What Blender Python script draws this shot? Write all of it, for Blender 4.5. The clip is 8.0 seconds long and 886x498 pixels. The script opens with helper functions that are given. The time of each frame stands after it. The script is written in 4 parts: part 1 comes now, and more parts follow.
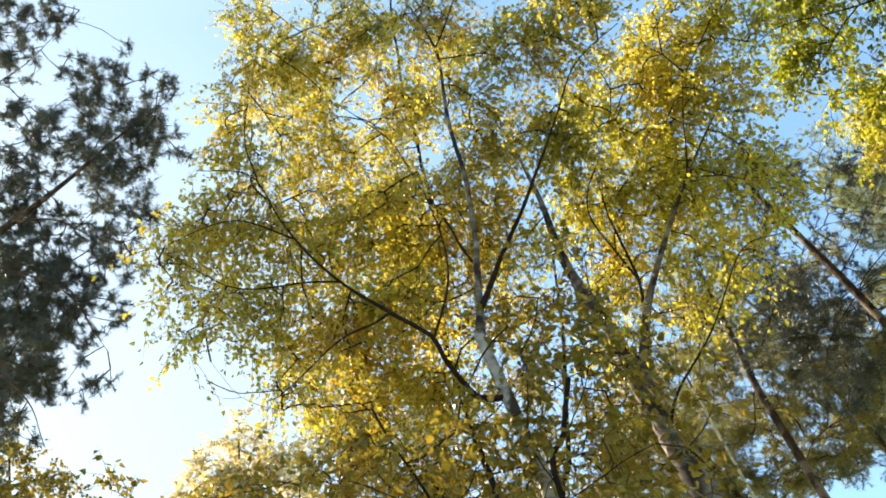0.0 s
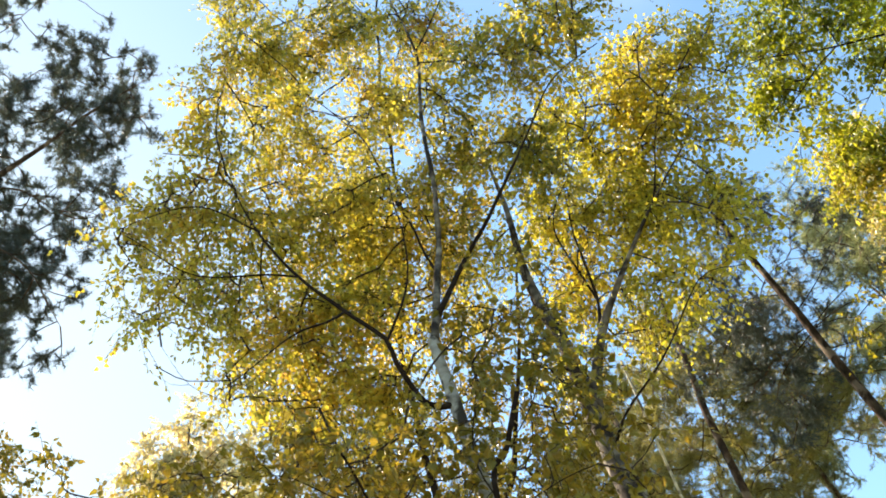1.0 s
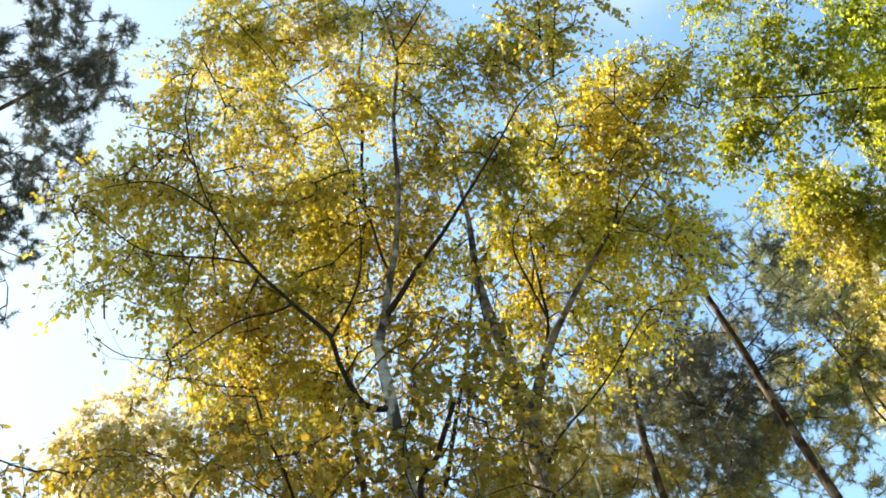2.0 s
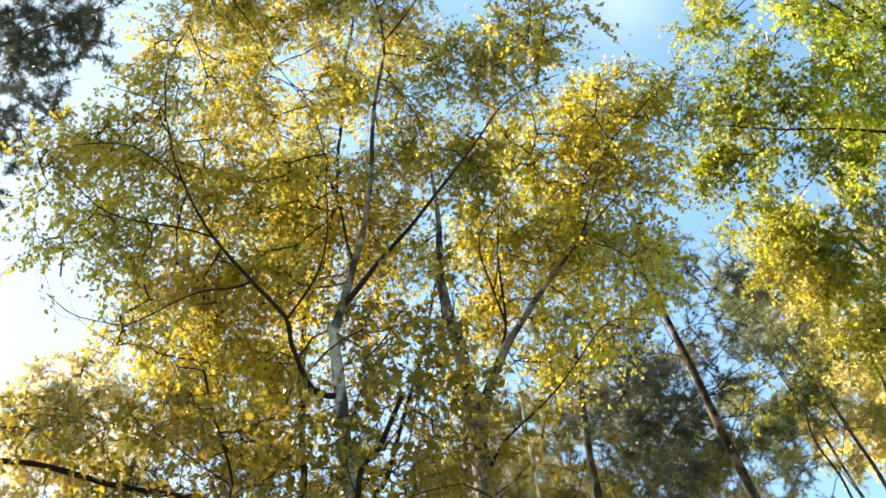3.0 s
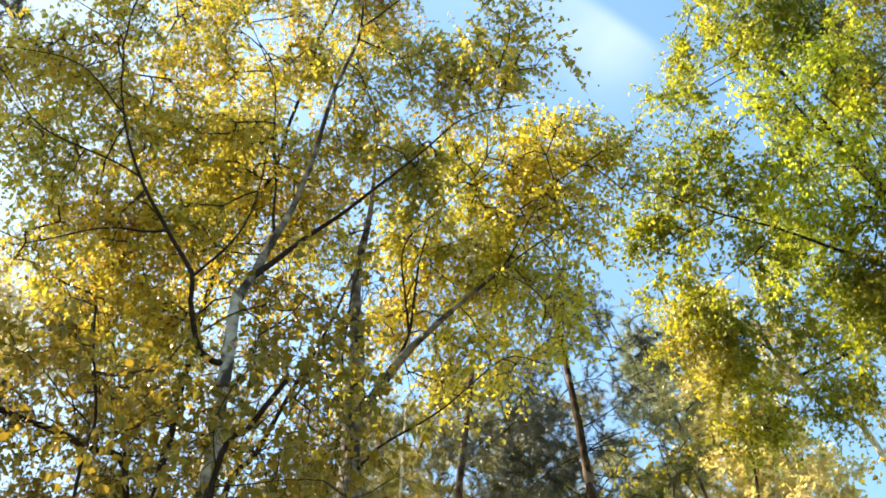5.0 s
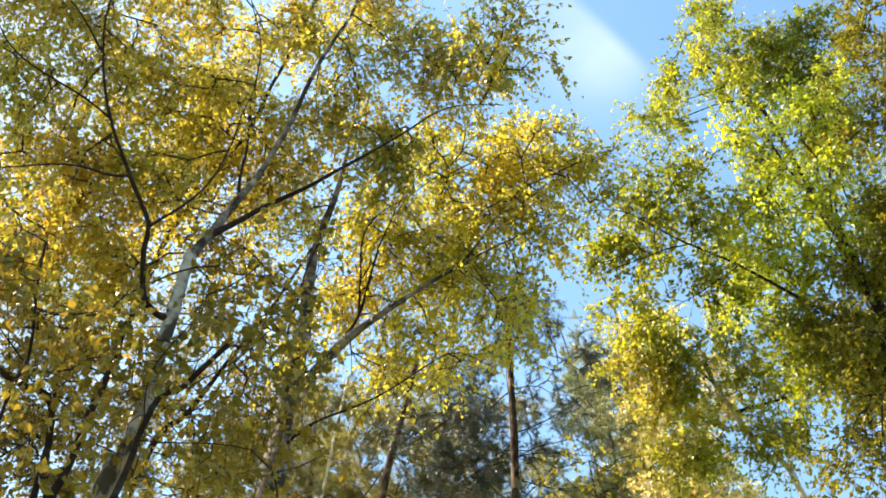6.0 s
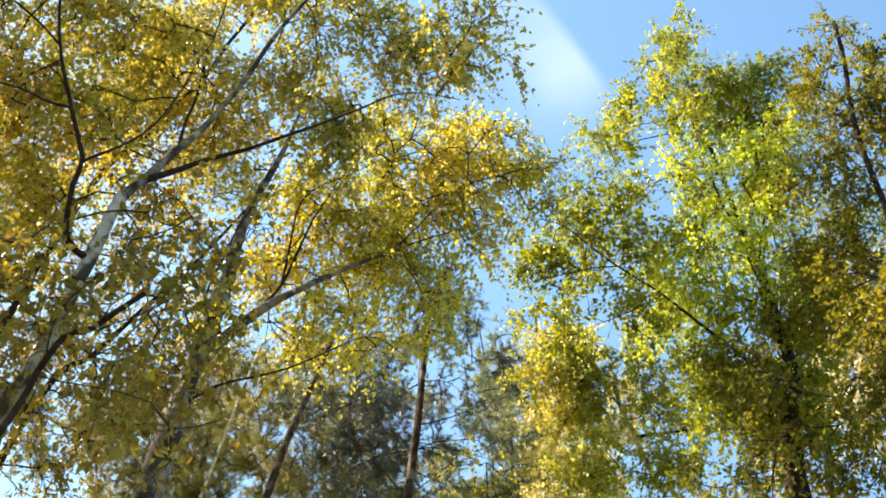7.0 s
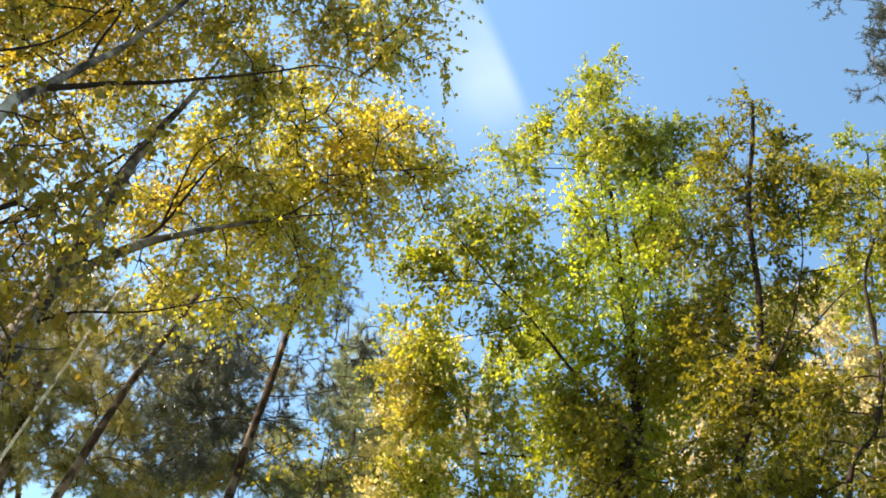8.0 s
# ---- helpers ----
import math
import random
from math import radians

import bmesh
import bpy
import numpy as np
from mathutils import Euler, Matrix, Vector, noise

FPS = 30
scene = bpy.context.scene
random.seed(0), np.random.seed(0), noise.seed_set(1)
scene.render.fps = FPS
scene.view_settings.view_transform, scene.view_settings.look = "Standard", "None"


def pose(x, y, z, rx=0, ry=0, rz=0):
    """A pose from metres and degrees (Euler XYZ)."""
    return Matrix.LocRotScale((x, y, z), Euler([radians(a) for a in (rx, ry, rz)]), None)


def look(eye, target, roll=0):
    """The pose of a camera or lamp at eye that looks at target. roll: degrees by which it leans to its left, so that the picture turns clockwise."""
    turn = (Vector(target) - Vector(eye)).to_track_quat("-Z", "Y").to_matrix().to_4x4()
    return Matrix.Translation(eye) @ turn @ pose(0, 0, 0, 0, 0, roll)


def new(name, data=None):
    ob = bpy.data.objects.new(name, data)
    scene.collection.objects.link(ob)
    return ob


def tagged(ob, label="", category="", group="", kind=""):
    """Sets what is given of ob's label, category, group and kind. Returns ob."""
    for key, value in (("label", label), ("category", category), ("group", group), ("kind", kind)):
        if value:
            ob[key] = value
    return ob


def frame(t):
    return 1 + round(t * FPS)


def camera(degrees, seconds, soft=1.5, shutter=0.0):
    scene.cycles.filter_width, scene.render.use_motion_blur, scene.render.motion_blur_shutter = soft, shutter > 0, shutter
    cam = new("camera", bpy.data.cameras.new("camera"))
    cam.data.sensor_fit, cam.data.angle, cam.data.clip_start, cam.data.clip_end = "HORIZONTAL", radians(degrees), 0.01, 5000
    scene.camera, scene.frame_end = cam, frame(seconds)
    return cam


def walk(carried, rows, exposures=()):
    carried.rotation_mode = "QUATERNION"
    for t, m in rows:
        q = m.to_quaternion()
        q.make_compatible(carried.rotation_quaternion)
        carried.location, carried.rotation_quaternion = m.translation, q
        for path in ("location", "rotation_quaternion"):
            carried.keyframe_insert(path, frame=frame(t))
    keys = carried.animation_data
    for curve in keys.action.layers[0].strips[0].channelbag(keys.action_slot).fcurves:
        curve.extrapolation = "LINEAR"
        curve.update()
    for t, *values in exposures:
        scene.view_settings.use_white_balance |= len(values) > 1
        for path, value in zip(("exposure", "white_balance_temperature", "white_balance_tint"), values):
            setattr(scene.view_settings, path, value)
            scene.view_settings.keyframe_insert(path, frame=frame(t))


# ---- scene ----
SKY, SUN = 0.108, 5.0
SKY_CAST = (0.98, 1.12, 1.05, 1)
NEEDLE_WIDTH = 0.055
EXPOSURES = ((0.0, 1.77), (3.0, 1.87), (6.5, 1.91), (8.0, 1.77))
STREAK = ((0.4061, -0.8498, 0.3359), (-0.8769, -0.2590, 0.4049))
STREAK_COLOUR = (2.7, 3.15, 3.4, 1)
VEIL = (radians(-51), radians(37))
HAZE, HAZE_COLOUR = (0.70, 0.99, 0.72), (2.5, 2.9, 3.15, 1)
# camera: handheld, turning to the right on the spot while it rolls
cam = camera(46.0, 8.0, soft=1.8)
ROWS = [
    (0.0, 0.091, -0.020, 1.619, 142.11, 15.23, 20.21),
    (0.5, 0.119, -0.018, 1.621, 141.50, 14.25, 17.74),
    (1.0, 0.160, -0.006, 1.615, 141.08, 13.49, 15.35),
    (1.5, 0.216, -0.019, 1.619, 140.49, 12.22, 12.29),
    (3.0, 0.308, -0.009, 1.611, 138.63, 7.93, 3.53),
    (3.5, 0.318, -0.009, 1.618, 138.32, 6.55, 0.60),
    (4.0, 0.363, -0.048, 1.606, 138.01, 4.49, -2.84),
    (4.5, 0.371, -0.038, 1.623, 137.88, 2.95, -6.21),
    (6.0, 0.395, -0.009, 1.670, 137.22, -3.06, -17.22),
    (6.5, 0.397, -0.006, 1.678, 137.17, -4.84, -21.47),
    (7.0, 0.400, -0.003, 1.686, 137.34, -6.61, -26.51),
    (7.5, 0.403, 0.003, 1.694, 138.21, -8.75, -33.07),
    (8.0, 0.404, 0.007, 1.700, 139.06, -10.78, -40.60),
]
walk(cam, [(t, pose(x, y, z, rx, ry, rz)) for t, x, y, z, rx, ry, rz in ROWS], EXPOSURES)

# ---- world, sun ----
SUN_AZ, SUN_EL = radians(-58), radians(41)      # azimuth from +y towards +x


def sky_world():
    w = bpy.data.worlds.new("sky")
    scene.world = w
    w.use_nodes = True
    nt = w.node_tree
    nt.nodes.clear()
    out = nt.nodes.new("ShaderNodeOutputWorld")
    bg = nt.nodes.new("ShaderNodeBackground")
    bg.inputs["Strength"].default_value = SKY
    sky = nt.nodes.new("ShaderNodeTexSky")
    sky.sky_type = "NISHITA"
    sky.sun_disc = False
    sky.sun_elevation, sky.sun_rotation = SUN_EL, SUN_AZ
    sky.altitude, sky.air_density, sky.dust_density, sky.ozone_density = 150, 1.0, 0.5, 1.0
    geo = nt.nodes.new("ShaderNodeTexCoord")

    def dot(v):
        n = nt.nodes.new("ShaderNodeVectorMath")
        n.operation = "DOT_PRODUCT"
        n.inputs[1].default_value = v
        nt.links.new(geo.outputs["Generated"], n.inputs[0])
        return n.outputs["Value"]

    def ramp(value, a, b, smooth=True):
        n = nt.nodes.new("ShaderNodeMapRange")
        n.interpolation_type = "SMOOTHSTEP" if smooth else "LINEAR"
        n.inputs["From Min"].default_value, n.inputs["From Max"].default_value = a, b
        nt.links.new(value, n.inputs["Value"])
        return n.outputs["Result"]

    def times(a, b):
        n = nt.nodes.new("ShaderNodeMath")
        n.operation = "MULTIPLY"
        for i, v in enumerate((a, b)):
            if isinstance(v, float):
                n.inputs[i].default_value = v
            else:
                nt.links.new(v, n.inputs[i])
        return n.outputs["Value"]

    # one thin streak of cirrus: a sharp edge on one side, fading away on the other
    across, along = Vector(STREAK[0]), Vector(STREAK[1])
    wisp = nt.nodes.new("ShaderNodeTexNoise")
    wisp.inputs["Scale"].default_value, wisp.inputs["Detail"].default_value = 9, 4
    nt.links.new(geo.outputs["Generated"], wisp.inputs["Vector"])
    edge = times(ramp(dot(across), 0.012, -0.004), ramp(dot(across), -0.10, -0.01))
    ends = times(ramp(dot(along), -0.09, 0.0), ramp(dot(along), 0.75, 0.3))
    streak = times(times(edge, ends), ramp(wisp.outputs["Fac"], 0.15, 0.75))
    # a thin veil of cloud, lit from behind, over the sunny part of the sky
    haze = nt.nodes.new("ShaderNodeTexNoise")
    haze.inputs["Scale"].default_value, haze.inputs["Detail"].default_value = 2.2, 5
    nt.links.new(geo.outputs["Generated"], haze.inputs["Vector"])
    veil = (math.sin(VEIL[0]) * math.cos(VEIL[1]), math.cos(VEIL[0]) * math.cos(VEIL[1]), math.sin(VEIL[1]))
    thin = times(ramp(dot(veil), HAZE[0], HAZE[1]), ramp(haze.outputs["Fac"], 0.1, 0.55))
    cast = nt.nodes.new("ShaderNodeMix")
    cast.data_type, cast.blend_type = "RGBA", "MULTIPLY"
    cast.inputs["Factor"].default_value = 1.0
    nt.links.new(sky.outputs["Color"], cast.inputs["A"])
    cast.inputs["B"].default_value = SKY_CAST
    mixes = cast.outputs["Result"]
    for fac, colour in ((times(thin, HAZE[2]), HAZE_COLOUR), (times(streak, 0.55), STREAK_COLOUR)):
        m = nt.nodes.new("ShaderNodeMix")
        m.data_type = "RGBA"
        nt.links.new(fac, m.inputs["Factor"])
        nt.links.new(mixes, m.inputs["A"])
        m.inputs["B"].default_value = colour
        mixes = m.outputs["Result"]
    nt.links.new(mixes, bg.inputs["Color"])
    nt.links.new(bg.outputs["Background"], out.inputs["Surface"])


sky_world()
lamp = bpy.data.lights.new("sun", "SUN")
lamp.energy, lamp.angle, lamp.color = SUN, radians(0.6), (1.0, 0.855, 0.68)
new("sun", lamp).matrix_world = look((0, 0, 30), (-math.sin(SUN_AZ) * math.cos(SUN_EL), -math.cos(SUN_AZ) * math.cos(SUN_EL), 30 - math.sin(SUN_EL)))


# ---- materials ----
def material(name):
    m = bpy.data.materials.new(name)
    m.use_nodes = True
    nt = m.node_tree
    nt.nodes.clear()
    return m, nt, nt.nodes.new("ShaderNodeOutputMaterial")


def colours(nt, value, stops):
    n = nt.nodes.new("ShaderNodeValToRGB")
    while len(n.color_ramp.elements) < len(stops):
        n.color_ramp.elements.new(0.5)
    for e, (at, c) in zip(n.color_ramp.elements, stops):
        e.position, e.color = at, (*c, 1)
    nt.links.new(value, n.inputs["Fac"])
    return n.outputs["Color"]


def grain(nt, scale, detail=4, stretch=None, coord="Object"):
    co = nt.nodes.new("ShaderNodeTexCoord")
    src = co.outputs[coord]
    if stretch:
        mp = nt.nodes.new("ShaderNodeMapping")
        mp.inputs["Scale"].default_value = stretch
        nt.links.new(src, mp.inputs["Vector"])
        src = mp.outputs["Vector"]
    n = nt.nodes.new("ShaderNodeTexNoise")
    n.inputs["Scale"].default_value, n.inputs["Detail"].default_value = scale, detail
    nt.links.new(src, n.inputs["Vector"])
    return n.outputs["Fac"]


def mixed(nt, kind, fac, a, b):
    n = nt.nodes.new("ShaderNodeMix")
    n.data_type, n.blend_type = "RGBA", kind
    for key, v in (("Factor", fac), ("A", a), ("B", b)):
        if isinstance(v, (float, tuple)):
            n.inputs[key].default_value = v
        else:
            nt.links.new(v, n.inputs[key])
    return n.outputs["Result"]


def leaf_material(name, stops, single=False, through_light=0.6, patch=1.1, gloss=0.65, tint=(0.55, 0.6, 0.5, 1)):
    """Thin leaves: each its own hue, broad drifts of hue over the crown, light shining through."""
    m, nt, out = material(name)
    if single:
        rnd = nt.nodes.new("ShaderNodeObjectInfo").outputs["Random"]
    else:
        rnd = nt.nodes.new("ShaderNodeNewGeometry").outputs["Random Per Island"]
    drift = grain(nt, patch, 5)
    add = nt.nodes.new("ShaderNodeMath")
    add.operation = "MULTIPLY_ADD"
    nt.links.new(rnd, add.inputs[0])
    add.inputs[1].default_value = 0.5
    sub = nt.nodes.new("ShaderNodeMapRange")
    sub.inputs["From Min"].default_value, sub.inputs["From Max"].default_value = 0.3, 0.7
    sub.inputs["To Min"].default_value, sub.inputs["To Max"].default_value = -0.12, 0.52
    nt.links.new(drift, sub.inputs["Value"])
    nt.links.new(sub.outputs["Result"], add.inputs[2])
    base = colours(nt, add.outputs["Value"], stops)
    base = mixed(nt, "MULTIPLY", colours(nt, grain(nt, 60, 3), ((0.35, (0, 0, 0)), (0.75, (0.55, 0.55, 0.55)))), base, tint)
    p = nt.nodes.new("ShaderNodeBsdfPrincipled")
    p.inputs["Roughness"].default_value = 0.36
    p.inputs["Specular IOR Level"].default_value = gloss
    nt.links.new(base, p.inputs["Base Color"])
    tr = nt.nodes.new("ShaderNodeBsdfTranslucent")
    nt.links.new(mixed(nt, "MULTIPLY", 1.0, base, (1.2, 1.14, 0.55, 1)), tr.inputs["Color"])
    mx = nt.nodes.new("ShaderNodeMixShader")
    mx.inputs["Fac"].default_value = through_light
    nt.links.new(p.outputs["BSDF"], mx.inputs[1])
    nt.links.new(tr.outputs["BSDF"], mx.inputs[2])
    nt.links.new(mx.outputs["Shader"], out.inputs["Surface"])
    return m


def bark_material(name, stops, scale, stretch, patch_colour=None, bump=0.4, blotch=0.54):
    m, nt, out = material(name)
    base = colours(nt, grain(nt, scale, 6, stretch), stops)
    if patch_colour:
        spots = colours(nt, grain(nt, 5.5, 6, (1, 1, 0.9)), ((blotch - 0.08, (0, 0, 0)), (blotch, (1, 1, 1))))
        base = mixed(nt, "MIX", spots, base, patch_colour)
    p = nt.nodes.new("ShaderNodeBsdfPrincipled")
    p.inputs["Roughness"].default_value, p.inputs["Specular IOR Level"].default_value = 0.95, 0.08
    nt.links.new(base, p.inputs["Base Color"])
    b = nt.nodes.new("ShaderNodeBump")
    b.inputs["Strength"].default_value, b.inputs["Distance"].default_value = bump, 0.02
    nt.links.new(grain(nt, scale * 1.7, 6, stretch), b.inputs["Height"])
    nt.links.new(b.outputs["Normal"], p.inputs["Normal"])
    nt.links.new(p.outputs["BSDF"], out.inputs["Surface"])
    return m


YELLOW = ((0.0, (0.21, 0.225, 0.05)), (0.3, (0.425, 0.385, 0.072)), (0.62, (0.609, 0.475, 0.078)), (0.86, (0.557, 0.355, 0.06)), (1.0, (0.294, 0.16, 0.05)))
# yellow leaves below the crowns: the crowns' shade is put into this browner colour
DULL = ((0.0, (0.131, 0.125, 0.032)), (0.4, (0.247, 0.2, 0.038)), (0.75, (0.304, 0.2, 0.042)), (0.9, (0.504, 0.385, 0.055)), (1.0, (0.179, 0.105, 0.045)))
# olive leaves, darkened: shadow inside the right-hand crowns is part of the colour
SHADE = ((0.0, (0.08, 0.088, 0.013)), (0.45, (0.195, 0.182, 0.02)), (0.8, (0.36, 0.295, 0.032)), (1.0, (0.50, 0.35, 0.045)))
OLIVE = ((0.0, (0.16, 0.20, 0.028)), (0.35, (0.33, 0.36, 0.045)), (0.7, (0.54, 0.49, 0.075)), (1.0, (0.58, 0.41, 0.085)))
GREEN = ((0.0, (0.095, 0.125, 0.014)), (0.4, (0.235, 0.265, 0.021)), (0.75, (0.40, 0.395, 0.032)), (1.0, (0.50, 0.43, 0.045)))
BRIGHT = ((0.0, (0.285, 0.30, 0.05)), (0.35, (0.51, 0.47, 0.068)), (0.7, (0.67, 0.545, 0.074)), (1.0, (0.61, 0.41, 0.06)))
LIME = ((0.0, (0.36, 0.42, 0.03)), (0.5, (0.55, 0.60, 0.05)), (1.0, (0.68, 0.63, 0.08)))
# far leaves: the wash of sun and sky light is lifted into both palettes
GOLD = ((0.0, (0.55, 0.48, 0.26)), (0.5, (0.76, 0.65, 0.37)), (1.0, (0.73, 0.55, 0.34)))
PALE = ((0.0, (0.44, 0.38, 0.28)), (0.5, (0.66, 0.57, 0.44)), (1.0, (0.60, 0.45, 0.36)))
leaf_yellow = leaf_material("birch_leaf_yellow", YELLOW)
leaf_yellow_one = leaf_material("birch_leaf_yellow_single", YELLOW, single=True)
leaf_dull = leaf_material("leaf_yellow_shade_dulled", DULL, through_light=0.45, gloss=0.25)
leaf_dull_one = leaf_material("leaf_yellow_shade_dulled_single", DULL, single=True, through_light=0.45, gloss=0.25)
leaf_shade = leaf_material("birch_leaf_olive_shaded", SHADE, through_light=0.56, gloss=0.25)
leaf_bright = leaf_material("birch_leaf_bright_yellow", BRIGHT)
leaf_lime = leaf_material("larch_tuft_lime", LIME, through_light=0.55)
leaf_bright_one = leaf_material("birch_leaf_bright_single", BRIGHT, single=True)
leaf_olive = leaf_material("birch_leaf_olive", OLIVE)
leaf_green = leaf_material("birch_leaf_green", GREEN)
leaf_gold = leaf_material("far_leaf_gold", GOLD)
leaf_pale = leaf_material("far_leaf_washed_pale", PALE)
needle_dark = leaf_material("pine_needle_dark", ((0.0, (0.05, 0.062, 0.066)), (0.6, (0.10, 0.118, 0.118)), (1.0, (0.19, 0.19, 0.16))), through_light=0.2, gloss=0.25, tint=(0.8, 0.8, 0.85, 1))
needle_blue = leaf_material("pine_needle_blue_green", ((0.0, (0.11, 0.145, 0.10)), (0.5, (0.27, 0.31, 0.21)), (1.0, (0.48, 0.48, 0.31))), through_light=0.38, gloss=0.35)
needle_green = leaf_material("pine_needle_green", ((0.0, (0.10, 0.10, 0.042)), (0.5, (0.30, 0.278, 0.115)), (1.0, (0.54, 0.465, 0.20))), through_light=0.42, gloss=0.35)
bark_birch = bark_material("birch_bark", ((0.30, (0.14, 0.12, 0.10)), (0.42, (0.32, 0.29, 0.255)), (0.62, (0.48, 0.445, 0.40))), 7, (1.0, 1.0, 1.9), (0.06, 0.05, 0.042, 1), blotch=0.60)
# brownish birch bark, its albedo lowered to hold the shade on the trunk
bark_brown = bark_material("shaded_birch_bark", ((0.32, (0.06, 0.048, 0.038)), (0.46, (0.13, 0.105, 0.085)), (0.66, (0.28, 0.235, 0.19))), 7, (1.0, 1.0, 1.7), (0.04, 0.032, 0.027, 1), blotch=0.56)
bark_grey = bark_material("grey_birch_limb_bark", ((0.32, (0.05, 0.04, 0.032)), (0.48, (0.14, 0.115, 0.095)), (0.68, (0.30, 0.26, 0.215))), 8, (1.0, 1.0, 1.6), (0.035, 0.028, 0.024, 1), blotch=0.56)
# darker copy of the pine bark, with the needles' shade in its colour
bark_pine_shaded = bark_material("shaded_pine_bark", ((0.3, (0.012, 0.009, 0.007)), (0.5, (0.036, 0.024, 0.017)), (0.7, (0.10, 0.066, 0.046))), 11, (1.6, 1.6, 0.8), (0.16, 0.12, 0.09, 1), bump=1.0, blotch=0.62)
bark_white = bark_material("white_birch_bark", ((0.25, (0.30, 0.27, 0.24)), (0.4, (0.62, 0.60, 0.56)), (0.7, (0.82, 0.80, 0.76))), 5, (1, 1, 3.0), (0.10, 0.085, 0.07, 1), blotch=0.64)
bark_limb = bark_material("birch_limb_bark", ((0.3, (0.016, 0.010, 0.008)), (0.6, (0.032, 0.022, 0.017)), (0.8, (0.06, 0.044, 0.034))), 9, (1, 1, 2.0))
bark_twig = bark_material("twig_bark", ((0.3, (0.02, 0.015, 0.013)), (0.7, (0.07, 0.05, 0.04))), 30, (1, 1, 1), bump=0.1)
bark_pine = bark_material("pine_bark", ((0.3, (0.022, 0.016, 0.013)), (0.5, (0.07, 0.047, 0.034)), (0.72, (0.17, 0.105, 0.07))), 9, (1.6, 1.6, 0.8), (0.21, 0.15, 0.11, 1), bump=1.0, blotch=0.62)
# pale stem; its dark blotches paint the patchy light that falls on it
bark_dead = bark_material("dead_stem_bark", ((0.3, (0.45, 0.40, 0.31)), (0.7, (0.80, 0.74, 0.61))), 12, (1, 1, 3), (0.12, 0.09, 0.06, 1), bump=0.2, blotch=0.6)
litter = bark_material("leaf_litter_ground", ((0.3, (0.05, 0.045, 0.02)), (0.5, (0.13, 0.10, 0.04)), (0.7, (0.24, 0.17, 0.06))), 4, (1, 1, 1), (0.08, 0.10, 0.03, 1), bump=0.6)


# ---- building trees ----
def mesh_of(name, verts, faces, mat, smooth=False):
    me = bpy.data.meshes.new(name)
    faces = np.asarray(faces, np.int32)
    me.vertices.add(len(verts))
    me.vertices.foreach_set("co", np.asarray(verts, np.float32).ravel())
    n, k = faces.shape
    me.loops.add(n * k)
    me.loops.foreach_set("vertex_index", faces.ravel())
    me.polygons.add(n)
    me.polygons.foreach_set("loop_start", np.arange(0, n * k, k, dtype=np.int32))
    me.polygons.foreach_set("use_smooth", np.full(n, smooth))
    me.materials.append(mat)
    me.update(calc_edges=True)
    return me


def part(name, me, parent, label="", kind=""):
    ob = new(name, me)
    ob.parent = parent
    return tagged(ob, label, kind=kind)


def spline(points, step):
    """A smooth way through the points, with a place about every step metres."""
    p = [Vector(q) for q in points]
    p = [p[0] * 2 - p[1], *p, p[-1] * 2 - p[-2]]
    out = []
    for a, b, c, d in zip(p, p[1:], p[2:], p[3:]):
        n = max(2, int((c - b).length / step))
        for i in range(n):
            u = i / n
            out.append(0.5 * ((2 * b) + (c - a) * u + (2 * a - 5 * b + 4 * c - d) * u * u + (3 * b - a - 3 * c + d) * u ** 3))
    out.append(p[-2])
    return np.array(out)


def rings(path, radii, sides, rng, rough=0.045):
    """A swept tube with uneven girth, closed at its tip."""
    verts, faces = [], []
    ref = np.array([0.31, 0.83, 0.17])
    for i, (q, r) in enumerate(zip(path, radii)):
        d = path[min(i + 1, len(path) - 1)] - path[max(i - 1, 0)]
        d = d / (np.linalg.norm(d) + 1e-9)
        u = np.cross(d, ref)
        u /= np.linalg.norm(u) + 1e-9
        w = np.cross(d, u)
        for k in range(sides):
            a = 2 * math.pi * k / sides
            verts.append(q + (u * math.cos(a) + w * math.sin(a)) * r * (1 + rough * rng.normal()))
    for i in range(len(path) - 1):
        for k in range(sides):
            a, b = i * sides + k, i * sides + (k + 1) % sides
            faces.append((a, b, b + sides, a + sides))
    return verts, faces


def sticks(a, b, ra, rb, sides=4):
    """Many straight tapered sticks from a to b, as one set of vertices and faces."""
    d = b - a
    d = d / (np.linalg.norm(d, axis=1, keepdims=True) + 1e-9)
    u = np.cross(d, np.array([0.31, 0.83, 0.47]))
    u /= np.linalg.norm(u, axis=1, keepdims=True) + 1e-9
    w = np.cross(d, u)
    ang = np.arange(sides) * 2 * math.pi / sides
    ring = u[:, None] * np.cos(ang)[None, :, None] + w[:, None] * np.sin(ang)[None, :, None]
    lo, hi = a[:, None] + ring * ra[:, None, None], b[:, None] + ring * rb[:, None, None]
    verts = np.concatenate([lo, hi], 1).reshape(-1, 3)
    k = np.arange(sides)
    quad = np.stack([k, (k + 1) % sides, (k + 1) % sides + sides, k + sides], 1)
    faces = (quad[None] + (np.arange(len(a)) * 2 * sides)[:, None, None]).reshape(-1, 4)
    return verts, faces


LEAF = np.array([(0, 0, 0), (0.40, 0.27, 0.08), (0.27, 0.64, 0.07), (0, 1.08, -0.12), (-0.27, 0.64, 0.07), (-0.40, 0.27, 0.08)])
LEAF_FACES = np.array([(0, 1, 2, 3), (0, 3, 4, 5)])


